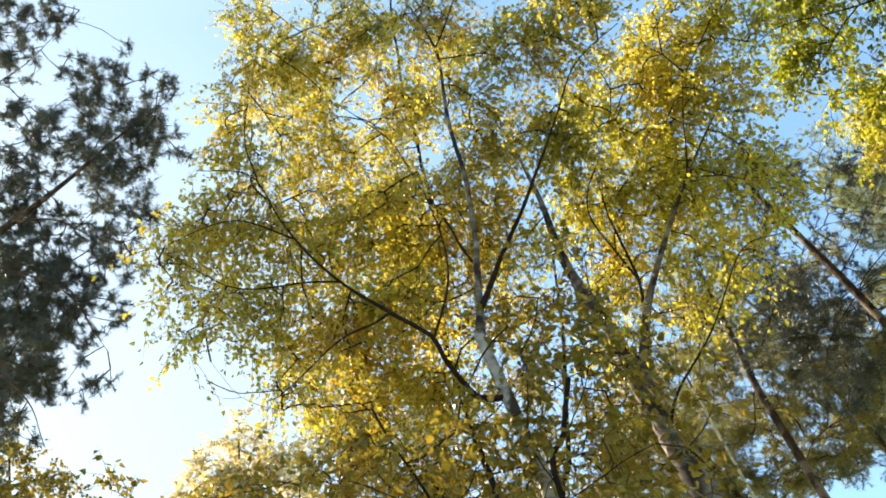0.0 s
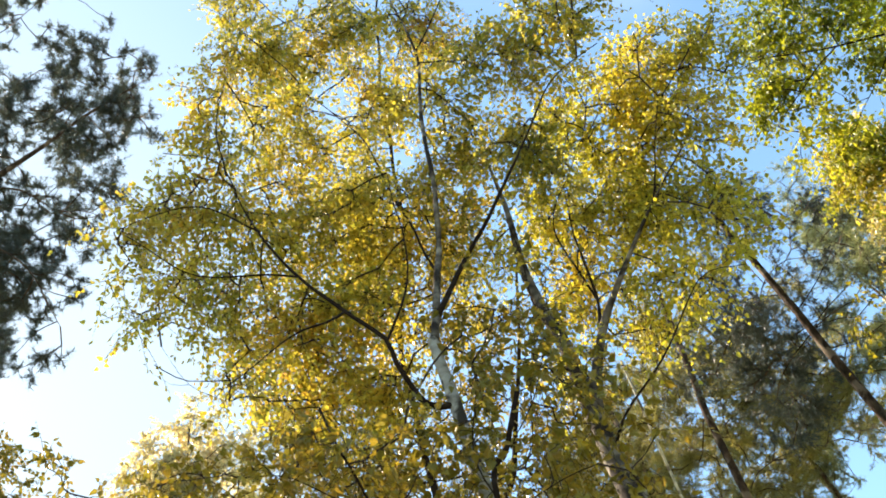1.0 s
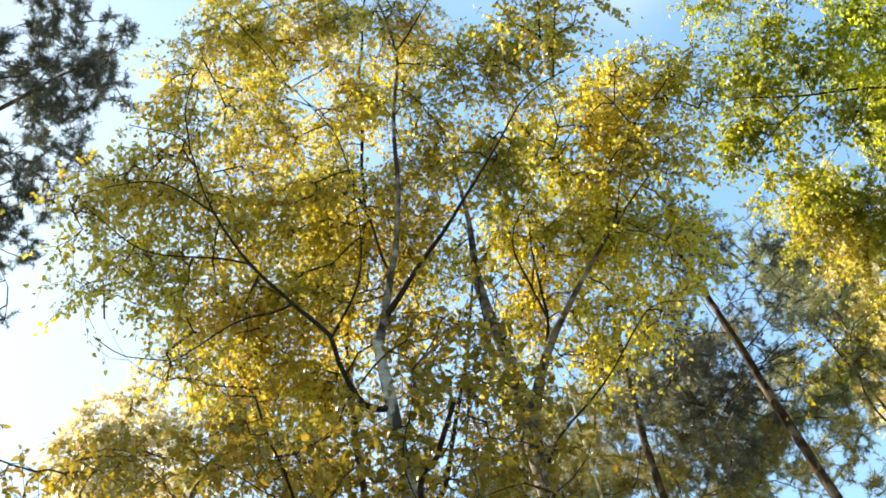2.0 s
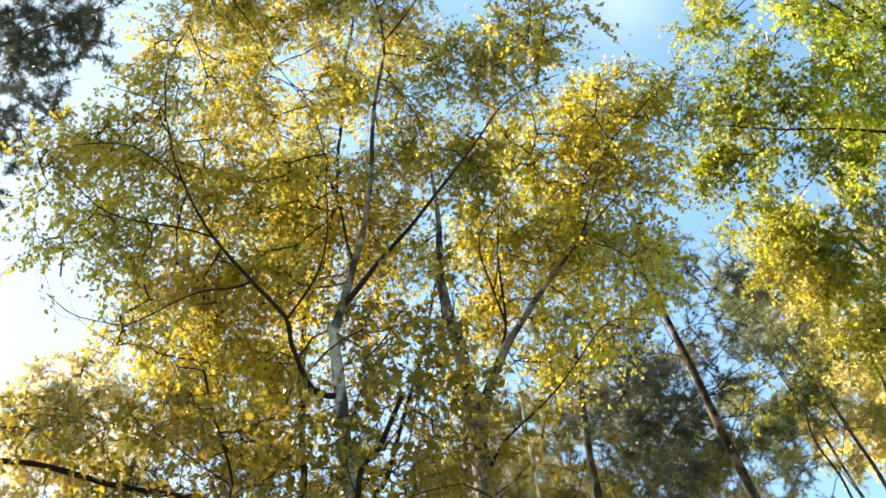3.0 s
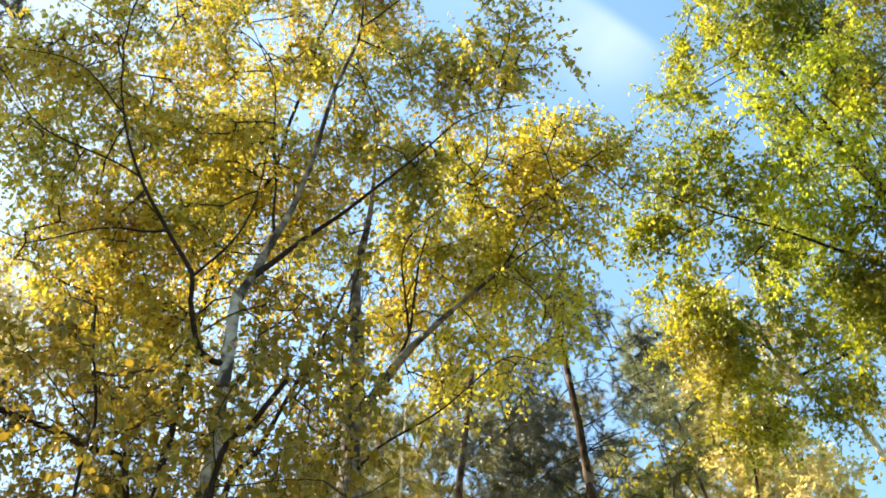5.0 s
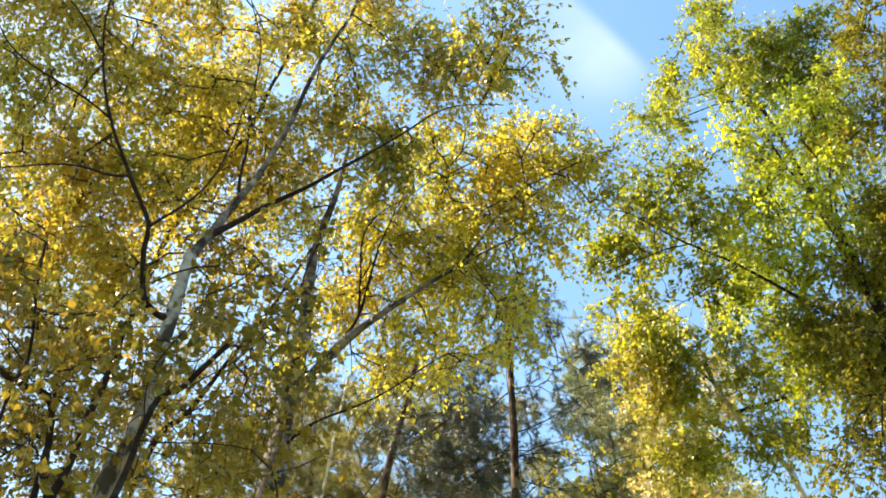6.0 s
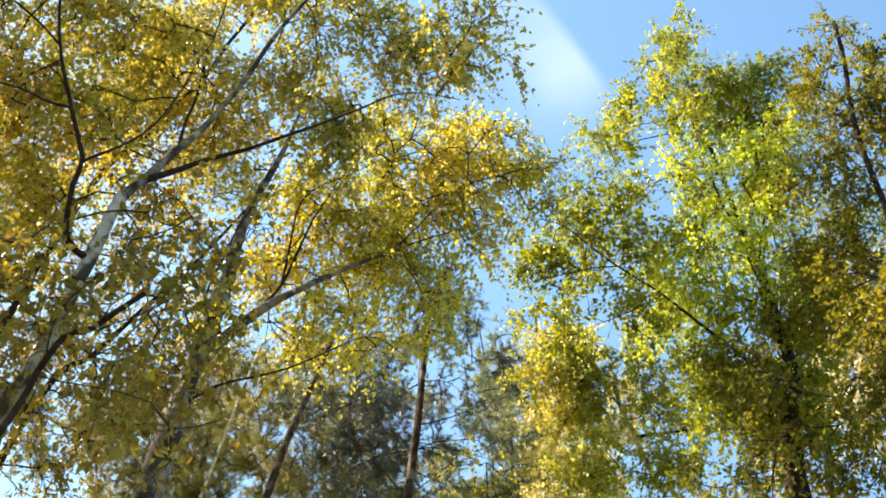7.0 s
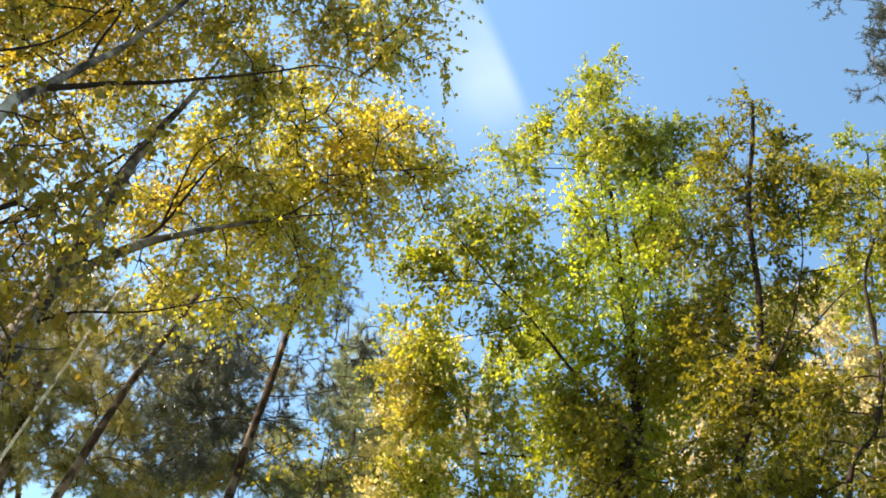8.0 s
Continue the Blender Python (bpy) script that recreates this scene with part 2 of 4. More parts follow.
def leaves(at, axis, normal, size):
    """Ovate leaves, folded along the midrib, at their stalk ends."""
    axis = axis / (np.linalg.norm(axis, axis=1, keepdims=True) + 1e-9)
    side = np.cross(axis, normal)
    side /= np.linalg.norm(side, axis=1, keepdims=True) + 1e-9
    up = np.cross(side, axis)
    v = (LEAF[None, :, 0, None] * side[:, None] + LEAF[None, :, 1, None] * axis[:, None] + LEAF[None, :, 2, None] * up[:, None]) * size[:, None, None]
    verts = (v + at[:, None]).reshape(-1, 3)
    faces = (LEAF_FACES[None] + (np.arange(len(at)) * 6)[:, None, None]).reshape(-1, 4)
    return verts, faces


def grow(skeleton, heading, clumps, rng, spacing, pull=0.35, step=0.17):
    """Twigs from the limbs to places strewn through the clumps, each leaving its parent at a slant and bending over."""
    targets = []
    for x, y, z, r in clumps:
        n = max(3, int(4.2 * r ** 3 / spacing ** 3))
        q = rng.normal(size=(n, 3))
        q *= (rng.random(n) ** 0.42 / np.linalg.norm(q, axis=1))[:, None] * r
        # sprays: the places gather round a few of their number, with gaps between
        hubs = q[:max(1, n // 6)]
        near = hubs[np.argmin(np.linalg.norm(q[:, None] - hubs[None], axis=2), axis=1)]
        q = q + (near - q) * (0.45 if n > 14 else 0.0)
        targets.append(q * (1.0, 1.0, 0.9) + (x, y, z))
    targets = np.concatenate(targets)
    size = len(skeleton) + len(targets) * 16
    pos, up, far = np.zeros((size, 3)), np.full(size, -1), np.zeros(size)
    n = len(skeleton)
    pos[:n] = skeleton
    lead = np.zeros((size, 3))
    lead[:n] = heading
    first = np.array([np.min(np.linalg.norm(pos[:n] - q, axis=1)) for q in targets])
    tips = []
    for i in np.argsort(first):
        q = targets[i]
        away = np.linalg.norm(pos[:n] - q, axis=1)
        j = int(np.argmin(away + pull * far[:n]))
        gap = away[j]
        if gap < 0.04:
            continue
        k = min(14, max(2, int(gap / step)))
        straight = (q - pos[j]) / gap
        leave = lead[j] * 0.6 + straight * 0.7 + rng.normal(size=3) * 0.14 + (0, 0, 0.12)
        arrive = straight * 0.9 + rng.normal(size=3) * 0.16 + (0, 0, -0.1)
        last = j
        for s in range(1, k + 1):
            u = s / k
            h = u * u * (3 - 2 * u)
            pos[n] = pos[j] * (1 - h) + q * h + (leave * (u - 2 * u * u + u ** 3) + arrive * (u ** 3 - u * u)) * gap * 0.9 + rng.normal(size=3) * 0.008
            up[n], far[n] = last, far[j] + gap * u
            step_on = pos[n] - pos[last]
            lead[n] = step_on / (np.linalg.norm(step_on) + 1e-9)
            last, n = n, n + 1
        tips.append(last)
    return pos[:n], up[:n], np.array(tips)


def twig_radii(up, tips, count, thin, fat):
    load = np.zeros(count)
    load[tips] = 1
    for i in range(count - 1, -1, -1):
        if up[i] >= 0:
            load[up[i]] += load[i]
    return np.minimum(thin * np.maximum(load, 1) ** 0.46, fat)


def tree(name, label, category, limbs, clumps, leaf, seed, spacing=0.30, size=0.040, shoots=3, per_shoot=10, droop=0.8,
         bark=None, limb_bark=None, group="", singles=0, single_mat=None, thin=0.0028, needles=0, shoot_length=0.30, wobble=0.035, spread=0.62):
    rng = np.random.default_rng(seed)
    bark, limb_bark = bark or bark_birch, limb_bark or bark_limb
    thing = tagged(new(name), label, category, group)
    base = Vector(limbs[0][2][0])
    thing.location = base
    off = np.array(base)
    skeleton, order, wood, ways = [], [], [], []
    for i, (r0, r1, points) in enumerate(limbs):
        path = spline(points, 0.16 if r0 > 0.05 else 0.08)
        u = np.linspace(0, 1, len(path))
        sway = np.stack([np.convolve(rng.normal(size=len(path) + 10), np.hanning(13)[1:-1] / 6, "valid") for _ in range(3)], 1)
        path = path + sway * wobble * np.minimum(u * 6, 1)[:, None]
        radii = r0 + (r1 - r0) * u ** (0.85 if i == 0 else 0.62)
        if i == 0:
            radii = radii * (1 + 0.5 * np.exp(-(path[:, 2] - path[0, 2]) / 0.35))
        v, f = rings(path - off, radii, 12 if r0 > 0.06 else 8, rng)
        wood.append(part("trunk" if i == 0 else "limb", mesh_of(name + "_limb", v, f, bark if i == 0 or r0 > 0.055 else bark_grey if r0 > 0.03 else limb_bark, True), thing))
        ways.append(path)
        keep = path[:, 2] > clumps[:, 2].min() - clumps[:, 3].max() - 1.5
        skeleton.append(path[keep])
        way = np.gradient(path, axis=0)
        order.append((way / (np.linalg.norm(way, axis=1, keepdims=True) + 1e-9))[keep])
    # a limb that springs from another limb is its branch
    host = {}
    for i in range(1, len(ways)):
        gaps = [np.min(np.linalg.norm(w - ways[i][0], axis=1)) if j != i else 9 for j, w in enumerate(ways)]
        j = int(np.argmin(gaps))
        if j > 0 and gaps[j] < 0.15 and host.get(j) != i:
            host[i] = j
    for i, j in host.items():
        while j in host and host[j] != i:
            j = host[j]
        wood[i].parent, wood[i].name = wood[j], "branch"
    pos, up, tips = grow(np.concatenate(skeleton), np.concatenate(order), clumps, rng, spacing)
    rad = twig_radii(up, tips, len(pos), thin, 0.0075)
    child = np.nonzero(up >= 0)[0]
    sets = [sticks(pos[up[child]] - off, pos[child] - off, np.minimum(rad[up[child]], rad[child] * 1.25), rad[child], 3)]
    # the last shoots, with their leaves or needles
    heads = np.repeat(tips, shoots)
    heading = pos[heads] - pos[np.maximum(up[heads], 0)]
    heading /= np.linalg.norm(heading, axis=1, keepdims=True) + 1e-9
    n = len(heads)
    turn = heading * 0.7 + rng.normal(size=(n, 3)) * 0.75
    turn /= np.linalg.norm(turn, axis=1, keepdims=True)
    length = shoot_length * rng.uniform(0.45, 1.3, n)
    bend = turn * length[:, None]
    sag = np.zeros((n, 3))
    sag[:, 2] = -droop * length
    start = pos[heads]
    mid = start + bend * 0.55 + sag * 0.16
    end = start + bend + sag * 0.55
    for a, b, ra, rb in ((start, mid, 0.8, 0.6), (mid, end, 0.6, 0.3)):
        sets.append(sticks(a - off, b - off, np.full(n, thin * ra), np.full(n, thin * rb), 3))
    verts, faces, at = [], [], 0
    for v, f in sets:
        verts.append(v)
        faces.append(f + at)
        at += len(v)
    part("twig_growth", mesh_of(name + "_twigs", np.concatenate(verts), np.concatenate(faces), bark_twig if not needles else bark_pine), thing, kind="stuff")
    k = per_shoot
    u = (rng.random((n, k)) * 0.2 + np.linspace(0.05, 0.95, k)[None])[..., None]
    place = ((1 - u) ** 2 * start[:, None] + 2 * u * (1 - u) * mid[:, None] + u * u * end[:, None]).reshape(-1, 3)
    m = len(place)
    if needles:
        along = np.repeat(end - start, k, axis=0)
        along /= np.linalg.norm(along, axis=1, keepdims=True) + 1e-9
        place, along = np.repeat(place, needles, axis=0), np.repeat(along, needles, axis=0)
        m = len(place)
        out = along * 0.75 + rng.normal(size=(m, 3)) * spread
        out /= np.linalg.norm(out, axis=1, keepdims=True)
        side = np.cross(out, rng.normal(size=(m, 3)))
        side /= np.linalg.norm(side, axis=1, keepdims=True) + 1e-9
        ln = size * rng.uniform(0.7, 1.2, m)[:, None]
        w = size * NEEDLE_WIDTH
        v = np.stack([place - side * w, place + side * w, place + out * ln], 1).reshape(-1, 3) - off
        part("needles", mesh_of(name + "_needles", v, np.arange(m * 3).reshape(-1, 3), leaf), thing, kind="stuff")
        return thing
    axis = rng.normal(size=(m, 3)) * 0.6 + np.repeat(bend / length[:, None], k, axis=0) * 0.35 + (0, 0, -0.75 * droop)
    # the leaves of one spray turn much the same way
    normal = np.repeat(rng.normal(size=(len(tips), 3)), shoots * k, axis=0) * 0.9 + rng.normal(size=(m, 3)) * 0.6 + (0, 0, 0.5)
    scale = size * rng.uniform(0.65, 1.25, m)
    place = place + axis * 0.012
    if singles:
        pick = rng.permutation(m)[:singles]
        one = mesh_of(name + "_leaf", LEAF * size, LEAF_FACES, single_mat)
        for i in pick:
            d = Vector(axis[i]).normalized()
            s = d.cross(Vector(normal[i])).normalized()
            w = s.cross(d)
            ob = part("leaf", one, thing)
            ob.matrix_basis = Matrix.Translation(Vector(place[i] - off)) @ Matrix((s, d, w)).transposed().to_4x4() @ Matrix.Scale(scale[i] / size, 4)
        keep = np.ones(m, bool)
        keep[pick] = False
        place, axis, normal, scale = place[keep], axis[keep], normal[keep], scale[keep]
    v, f = leaves(place - off, axis, normal, scale)
    part("foliage", mesh_of(name + "_foliage", v, f, leaf), thing, kind="stuff")
    return thing


# ---- ground ----
def ground_sheet():
    axis = np.concatenate([-np.geomspace(1500, 14, 14), np.linspace(-12, 12, 49), np.geomspace(14, 1500, 14)])
    n = len(axis)
    verts = [(x, y, 0.09 * noise.noise((x * 0.4, y * 0.4, 0)) + 0.03 * noise.noise((x * 2, y * 2, 3))) for y in axis for x in axis]
    faces = [(j * n + i, j * n + i + 1, (j + 1) * n + i + 1, (j + 1) * n + i) for j in range(n - 1) for i in range(n - 1)]
    tagged(new("ground", mesh_of("ground", verts, faces, litter, True)), "forest floor strewn with fallen autumn leaves", "ground", kind="structure")


ground_sheet()

# ---- trees ----
tree("birch", "tall birch with white bark and yellow autumn leaves, forked trunk", "tree", [
    (0.125, 0.037, [(-0.23, 5.61, -0.05), (-0.15, 5.45, 2.41), (-0.14, 5.34, 4.87), (-0.07, 5.24, 5.11), (-0.06, 5.23, 5.41), (-0.06, 5.22, 5.74), (-0.04, 5.16, 6.02), (-0.04, 5.11, 6.28), (-0.05, 5.09, 6.64)]),
    (0.036, 0.004, [(-0.05, 5.09, 6.64), (0.18, 5.20, 7.59), (0.28, 5.09, 8.03), (0.45, 4.94, 8.94), (0.61, 4.79, 9.81), (0.58, 4.65, 10.65), (0.60, 4.50, 11.88)]),
    (0.011, 0.003, [(0.61, 4.79, 9.81), (0.96, 4.63, 10.22), (1.40, 4.43, 10.79)]),
    (0.026, 0.003, [(0.01, 5.12, 6.88), (0.32, 5.12, 7.29), (0.74, 4.87, 7.59), (1.17, 4.69, 8.04), (1.47, 4.51, 8.27), (1.87, 4.32, 8.23)]),
    (0.024, 0.003, [(-0.05, 5.15, 6.09), (-0.22, 5.06, 6.09), (-0.32, 4.84, 6.31), (-0.32, 4.74, 6.45), (-0.52, 4.61, 6.71), (-0.76, 4.45, 7.02), (-0.98, 4.27, 7.62), (-1.09, 4.11, 8.15), (-1.41, 3.90, 8.17)]),
    (0.004, 0.003, [(-1.27, 4.35, 6.20), (-1.49, 4.28, 6.24), (-1.67, 4.20, 6.40)]),
    (0.008, 0.003, [(-0.93, 4.32, 7.47), (-1.28, 4.18, 7.76), (-1.63, 4.05, 7.69), (-1.84, 3.96, 7.55)]),
    (0.008, 0.003, [(-1.06, 4.15, 8.02), (-1.13, 4.27, 8.99), (-1.05, 4.53, 10.21)]),
    (0.009, 0.003, [(-0.44, 5.42, 10.66), (-0.70, 5.15, 11.30), (-1.09, 5.02, 12.25)]),
    (0.010, 0.003, [(-0.32, 4.74, 6.45), (-0.11, 4.74, 6.88), (-0.00, 4.72, 7.45), (0.04, 4.78, 8.26)]),
    (0.009, 0.003, [(-0.76, 4.45, 7.02), (-1.09, 4.27, 7.02), (-1.40, 4.07, 7.04), (-1.70, 3.92, 7.40)]),
    (0.011, 0.003, [(-0.52, 4.61, 6.71), (-0.87, 4.45, 6.50), (-1.27, 4.35, 6.20)]),
    (0.014, 0.003, [(0.13, 5.18, 7.35), (0.02, 5.45, 8.57), (-0.10, 5.49, 9.84), (-0.44, 5.42, 10.66), (-0.92, 5.23, 10.91)]),
    (0.003, 0.001, [(-1.49, 4.95, 6.64), (-1.69, 4.77, 6.74), (-1.77, 4.53, 6.93)]),
    (0.002, 0.001, [(-1.69, 4.77, 6.74), (-1.81, 4.71, 6.75), (-1.88, 4.63, 6.81)]),
], np.array([
    (-0.97, 5.32, 11.74, 0.53), (-0.04, 5.53, 12.16, 0.53), (0.75, 5.35, 11.21, 0.49), (1.36, 5.04, 9.56, 0.44), (1.82, 4.77, 9.39, 0.35),
    (-0.73, 5.26, 10.02, 0.50), (0.08, 5.70, 10.67, 0.51), (0.73, 5.44, 9.28, 0.38), (1.14, 5.04, 8.33, 0.41), (-1.26, 4.66, 9.58, 0.38),
    (-1.76, 4.25, 7.94, 0.30), (-1.41, 4.57, 8.37, 0.43), (-0.92, 4.91, 8.19, 0.49), (-0.34, 5.38, 8.50, 0.57), (0.29, 5.80, 8.62, 0.37),
    (-1.66, 4.33, 7.07, 0.21), (-1.36, 4.64, 7.24, 0.38), (-0.95, 4.95, 7.16, 0.43), (-0.50, 5.22, 7.26, 0.44), (-1.34, 4.87, 6.75, 0.27),
    (-0.91, 5.28, 6.78, 0.32), (-0.52, 5.53, 6.76, 0.33), (-1.87, 4.22, 7.41, 0.13), (-1.76, 4.30, 6.94, 0.13), (-1.88, 4.20, 7.78, 0.13),
    (1.81, 3.99, 8.75, 0.27), (2.05, 4.13, 8.62, 0.16), (1.77, 4.30, 8.63, 0.20), (1.57, 4.02, 8.76, 0.25),
]), leaf_yellow, 11, spacing=0.18, shoots=4, per_shoot=11, size=0.038, singles=250, single_mat=leaf_yellow_one)

# the low and top boughs of the same crowns are filled by a second slender stem behind
tree("birch", "slender birch stem standing close behind, yellow leaves", "tree", [
    (0.045, 0.010, [(-0.78, 6.35, -0.05), (-0.54, 6.22, 3.75), (-0.38, 6.15, 7.55), (-0.05, 6.12, 8.99), (0.05, 6.08, 9.92), (0.16, 5.96, 10.52), (0.37, 5.79, 11.96), (0.74, 5.61, 13.44)]),
], np.array([
    (-1.12, 5.86, 7.34, 0.43), (-0.64, 6.05, 7.21, 0.40), (-1.01, 5.39, 13.18, 0.42), (-0.57, 5.73, 12.05, 0.45), (0.06, 6.08, 7.75, 0.23),
    (-0.33, 6.05, 10.08, 0.45),
    (0.25, 5.89, 9.29, 0.36), (0.54, 6.13, 9.09, 0.30), (0.29, 6.34, 8.92, 0.30), (-0.17, 5.82, 9.31, 0.36), (0.55, 5.72, 9.42, 0.30), (-0.35, 6.20, 8.99, 0.33),
    (0.81, 5.09, 9.79, 0.27), (1.13, 4.95, 9.85, 0.25), (0.55, 5.11, 9.79, 0.27),

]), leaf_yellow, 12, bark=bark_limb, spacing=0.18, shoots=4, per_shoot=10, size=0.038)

tree("birch", "birch with grey-white bark and golden leaves, leaning limbs", "tree", [
    (0.250, 0.012, [(0.85, 6.45, -0.05), (0.90, 6.25, 2.76), (0.86, 6.11, 5.57), (0.85, 6.11, 5.92), (0.84, 6.10, 6.25), (0.83, 6.05, 6.48), (0.83, 5.91, 6.85), (0.78, 5.89, 7.43), (0.78, 5.87, 7.91), (0.85, 5.75, 8.49), (0.88, 5.63, 9.07)]),
    (0.060, 0.003, [(0.83, 6.09, 6.28), (0.97, 5.98, 6.63), (1.15, 5.86, 6.93), (1.47, 5.71, 7.26), (1.85, 5.53, 7.57), (2.35, 5.17, 7.83)]),
    (0.021, 0.003, [(1.09, 5.91, 6.82), (1.25, 6.05, 7.38), (1.30, 5.95, 7.83), (1.34, 5.95, 8.28), (1.55, 5.78, 9.00)]),
    (0.012, 0.003, [(1.25, 6.05, 7.38), (1.15, 5.77, 8.04), (1.52, 5.70, 8.62), (1.76, 5.53, 8.84)]),
    (0.014, 0.003, [(0.85, 6.11, 6.00), (1.06, 5.84, 6.15), (1.38, 5.66, 6.31), (1.81, 5.33, 6.55), (2.08, 5.13, 6.35)]),
    (0.008, 0.003, [(1.85, 5.53, 7.57), (2.06, 5.41, 7.93), (2.34, 5.26, 8.59)]),
    (0.014, 0.003, [(0.96, 6.00, 6.60), (0.72, 5.89, 6.85), (0.79, 5.75, 7.78), (0.81, 5.63, 8.27)]),
], np.array([
    (2.32, 5.78, 9.54, 0.38), (2.69, 5.50, 9.28, 0.45), (2.95, 5.17, 8.81, 0.35), (1.77, 6.01, 9.38, 0.43), (2.14, 5.86, 8.85, 0.51),
    (2.51, 5.50, 8.45, 0.37), (1.38, 6.12, 8.67, 0.44), (1.86, 6.08, 8.26, 0.52), (2.19, 5.66, 7.67, 0.39), (2.30, 5.44, 7.03, 0.30),
    (1.27, 6.27, 7.89, 0.39), (1.75, 6.03, 7.37, 0.37), (1.48, 6.21, 7.02, 0.25), (1.96, 5.57, 6.78, 0.25), (0.77, 6.12, 8.40, 0.30),
    (0.72, 6.27, 7.08, 0.20), (0.77, 5.49, 6.93, 0.16), (0.73, 5.38, 7.39, 0.17), (0.76, 5.51, 6.45, 0.13), (2.49, 5.33, 7.89, 0.17),
    (2.41, 5.47, 7.50, 0.16),
    (1.84, 5.24, 9.09, 0.22), (2.11, 5.23, 9.03, 0.22), (2.37, 5.10, 9.06, 0.20), (1.55, 5.45, 8.98, 0.25), (1.31, 5.65, 8.87, 0.25),
]), leaf_bright, 13, bark=bark_brown, spacing=0.178, shoots=4, per_shoot=11, size=0.037, singles=250, single_mat=leaf_bright_one)

tree("dead_stem", "pale dead stem without bark leaning among the pines", "dead tree", [
    (0.020, 0.011, [(1.12, 7.92, -0.05), (1.27, 7.87, 3.38), (1.42, 7.82, 6.82), (1.45, 7.82, 7.47), (1.49, 7.82, 8.20)]),
], np.array([
    (1.57, 7.87, 7.62, 0.09),
]), leaf_gold, 14, spacing=0.2, shoots=1, per_shoot=1, bark=bark_dead, wobble=0.0)

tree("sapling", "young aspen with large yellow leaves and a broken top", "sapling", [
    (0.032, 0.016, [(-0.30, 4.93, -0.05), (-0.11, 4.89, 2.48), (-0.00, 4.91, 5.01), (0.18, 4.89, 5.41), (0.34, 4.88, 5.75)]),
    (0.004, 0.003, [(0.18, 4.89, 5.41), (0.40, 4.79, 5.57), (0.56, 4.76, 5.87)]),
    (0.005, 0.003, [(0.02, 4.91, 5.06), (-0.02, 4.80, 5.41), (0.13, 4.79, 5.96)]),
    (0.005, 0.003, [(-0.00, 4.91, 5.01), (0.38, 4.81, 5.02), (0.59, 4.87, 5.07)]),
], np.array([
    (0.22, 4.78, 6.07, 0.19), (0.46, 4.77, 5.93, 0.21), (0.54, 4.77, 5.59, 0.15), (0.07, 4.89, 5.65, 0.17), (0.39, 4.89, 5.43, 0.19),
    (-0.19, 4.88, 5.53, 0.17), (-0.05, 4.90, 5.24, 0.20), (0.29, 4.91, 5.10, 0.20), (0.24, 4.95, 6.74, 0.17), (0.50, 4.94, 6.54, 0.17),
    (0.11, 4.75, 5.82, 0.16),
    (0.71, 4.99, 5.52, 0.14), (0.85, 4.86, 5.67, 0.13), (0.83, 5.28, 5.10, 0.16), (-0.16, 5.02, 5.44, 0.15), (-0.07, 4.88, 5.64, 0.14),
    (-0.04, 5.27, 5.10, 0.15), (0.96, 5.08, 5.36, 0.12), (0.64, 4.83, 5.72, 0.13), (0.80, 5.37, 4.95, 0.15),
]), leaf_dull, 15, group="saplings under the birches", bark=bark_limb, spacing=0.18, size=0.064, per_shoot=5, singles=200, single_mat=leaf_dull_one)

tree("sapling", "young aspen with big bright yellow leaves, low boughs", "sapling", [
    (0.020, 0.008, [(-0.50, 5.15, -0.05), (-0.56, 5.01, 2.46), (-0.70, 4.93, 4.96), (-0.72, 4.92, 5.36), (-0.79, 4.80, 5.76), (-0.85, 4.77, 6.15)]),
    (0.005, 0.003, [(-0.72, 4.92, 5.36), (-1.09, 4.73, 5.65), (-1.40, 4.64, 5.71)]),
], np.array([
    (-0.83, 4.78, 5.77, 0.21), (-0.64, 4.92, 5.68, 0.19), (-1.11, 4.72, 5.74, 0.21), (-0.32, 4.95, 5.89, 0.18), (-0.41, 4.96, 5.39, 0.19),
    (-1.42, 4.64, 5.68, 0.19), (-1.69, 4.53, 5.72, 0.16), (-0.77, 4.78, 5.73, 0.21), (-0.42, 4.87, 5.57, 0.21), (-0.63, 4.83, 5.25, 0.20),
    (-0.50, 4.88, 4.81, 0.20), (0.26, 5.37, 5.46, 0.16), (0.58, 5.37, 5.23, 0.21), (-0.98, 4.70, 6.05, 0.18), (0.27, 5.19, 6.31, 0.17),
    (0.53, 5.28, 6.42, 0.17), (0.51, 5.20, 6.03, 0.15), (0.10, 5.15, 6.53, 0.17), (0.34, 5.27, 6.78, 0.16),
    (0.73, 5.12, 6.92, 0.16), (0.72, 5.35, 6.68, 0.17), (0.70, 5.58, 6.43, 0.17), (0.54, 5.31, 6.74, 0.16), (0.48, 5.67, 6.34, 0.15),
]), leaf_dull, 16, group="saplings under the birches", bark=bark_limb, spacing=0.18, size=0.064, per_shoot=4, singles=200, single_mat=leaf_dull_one)

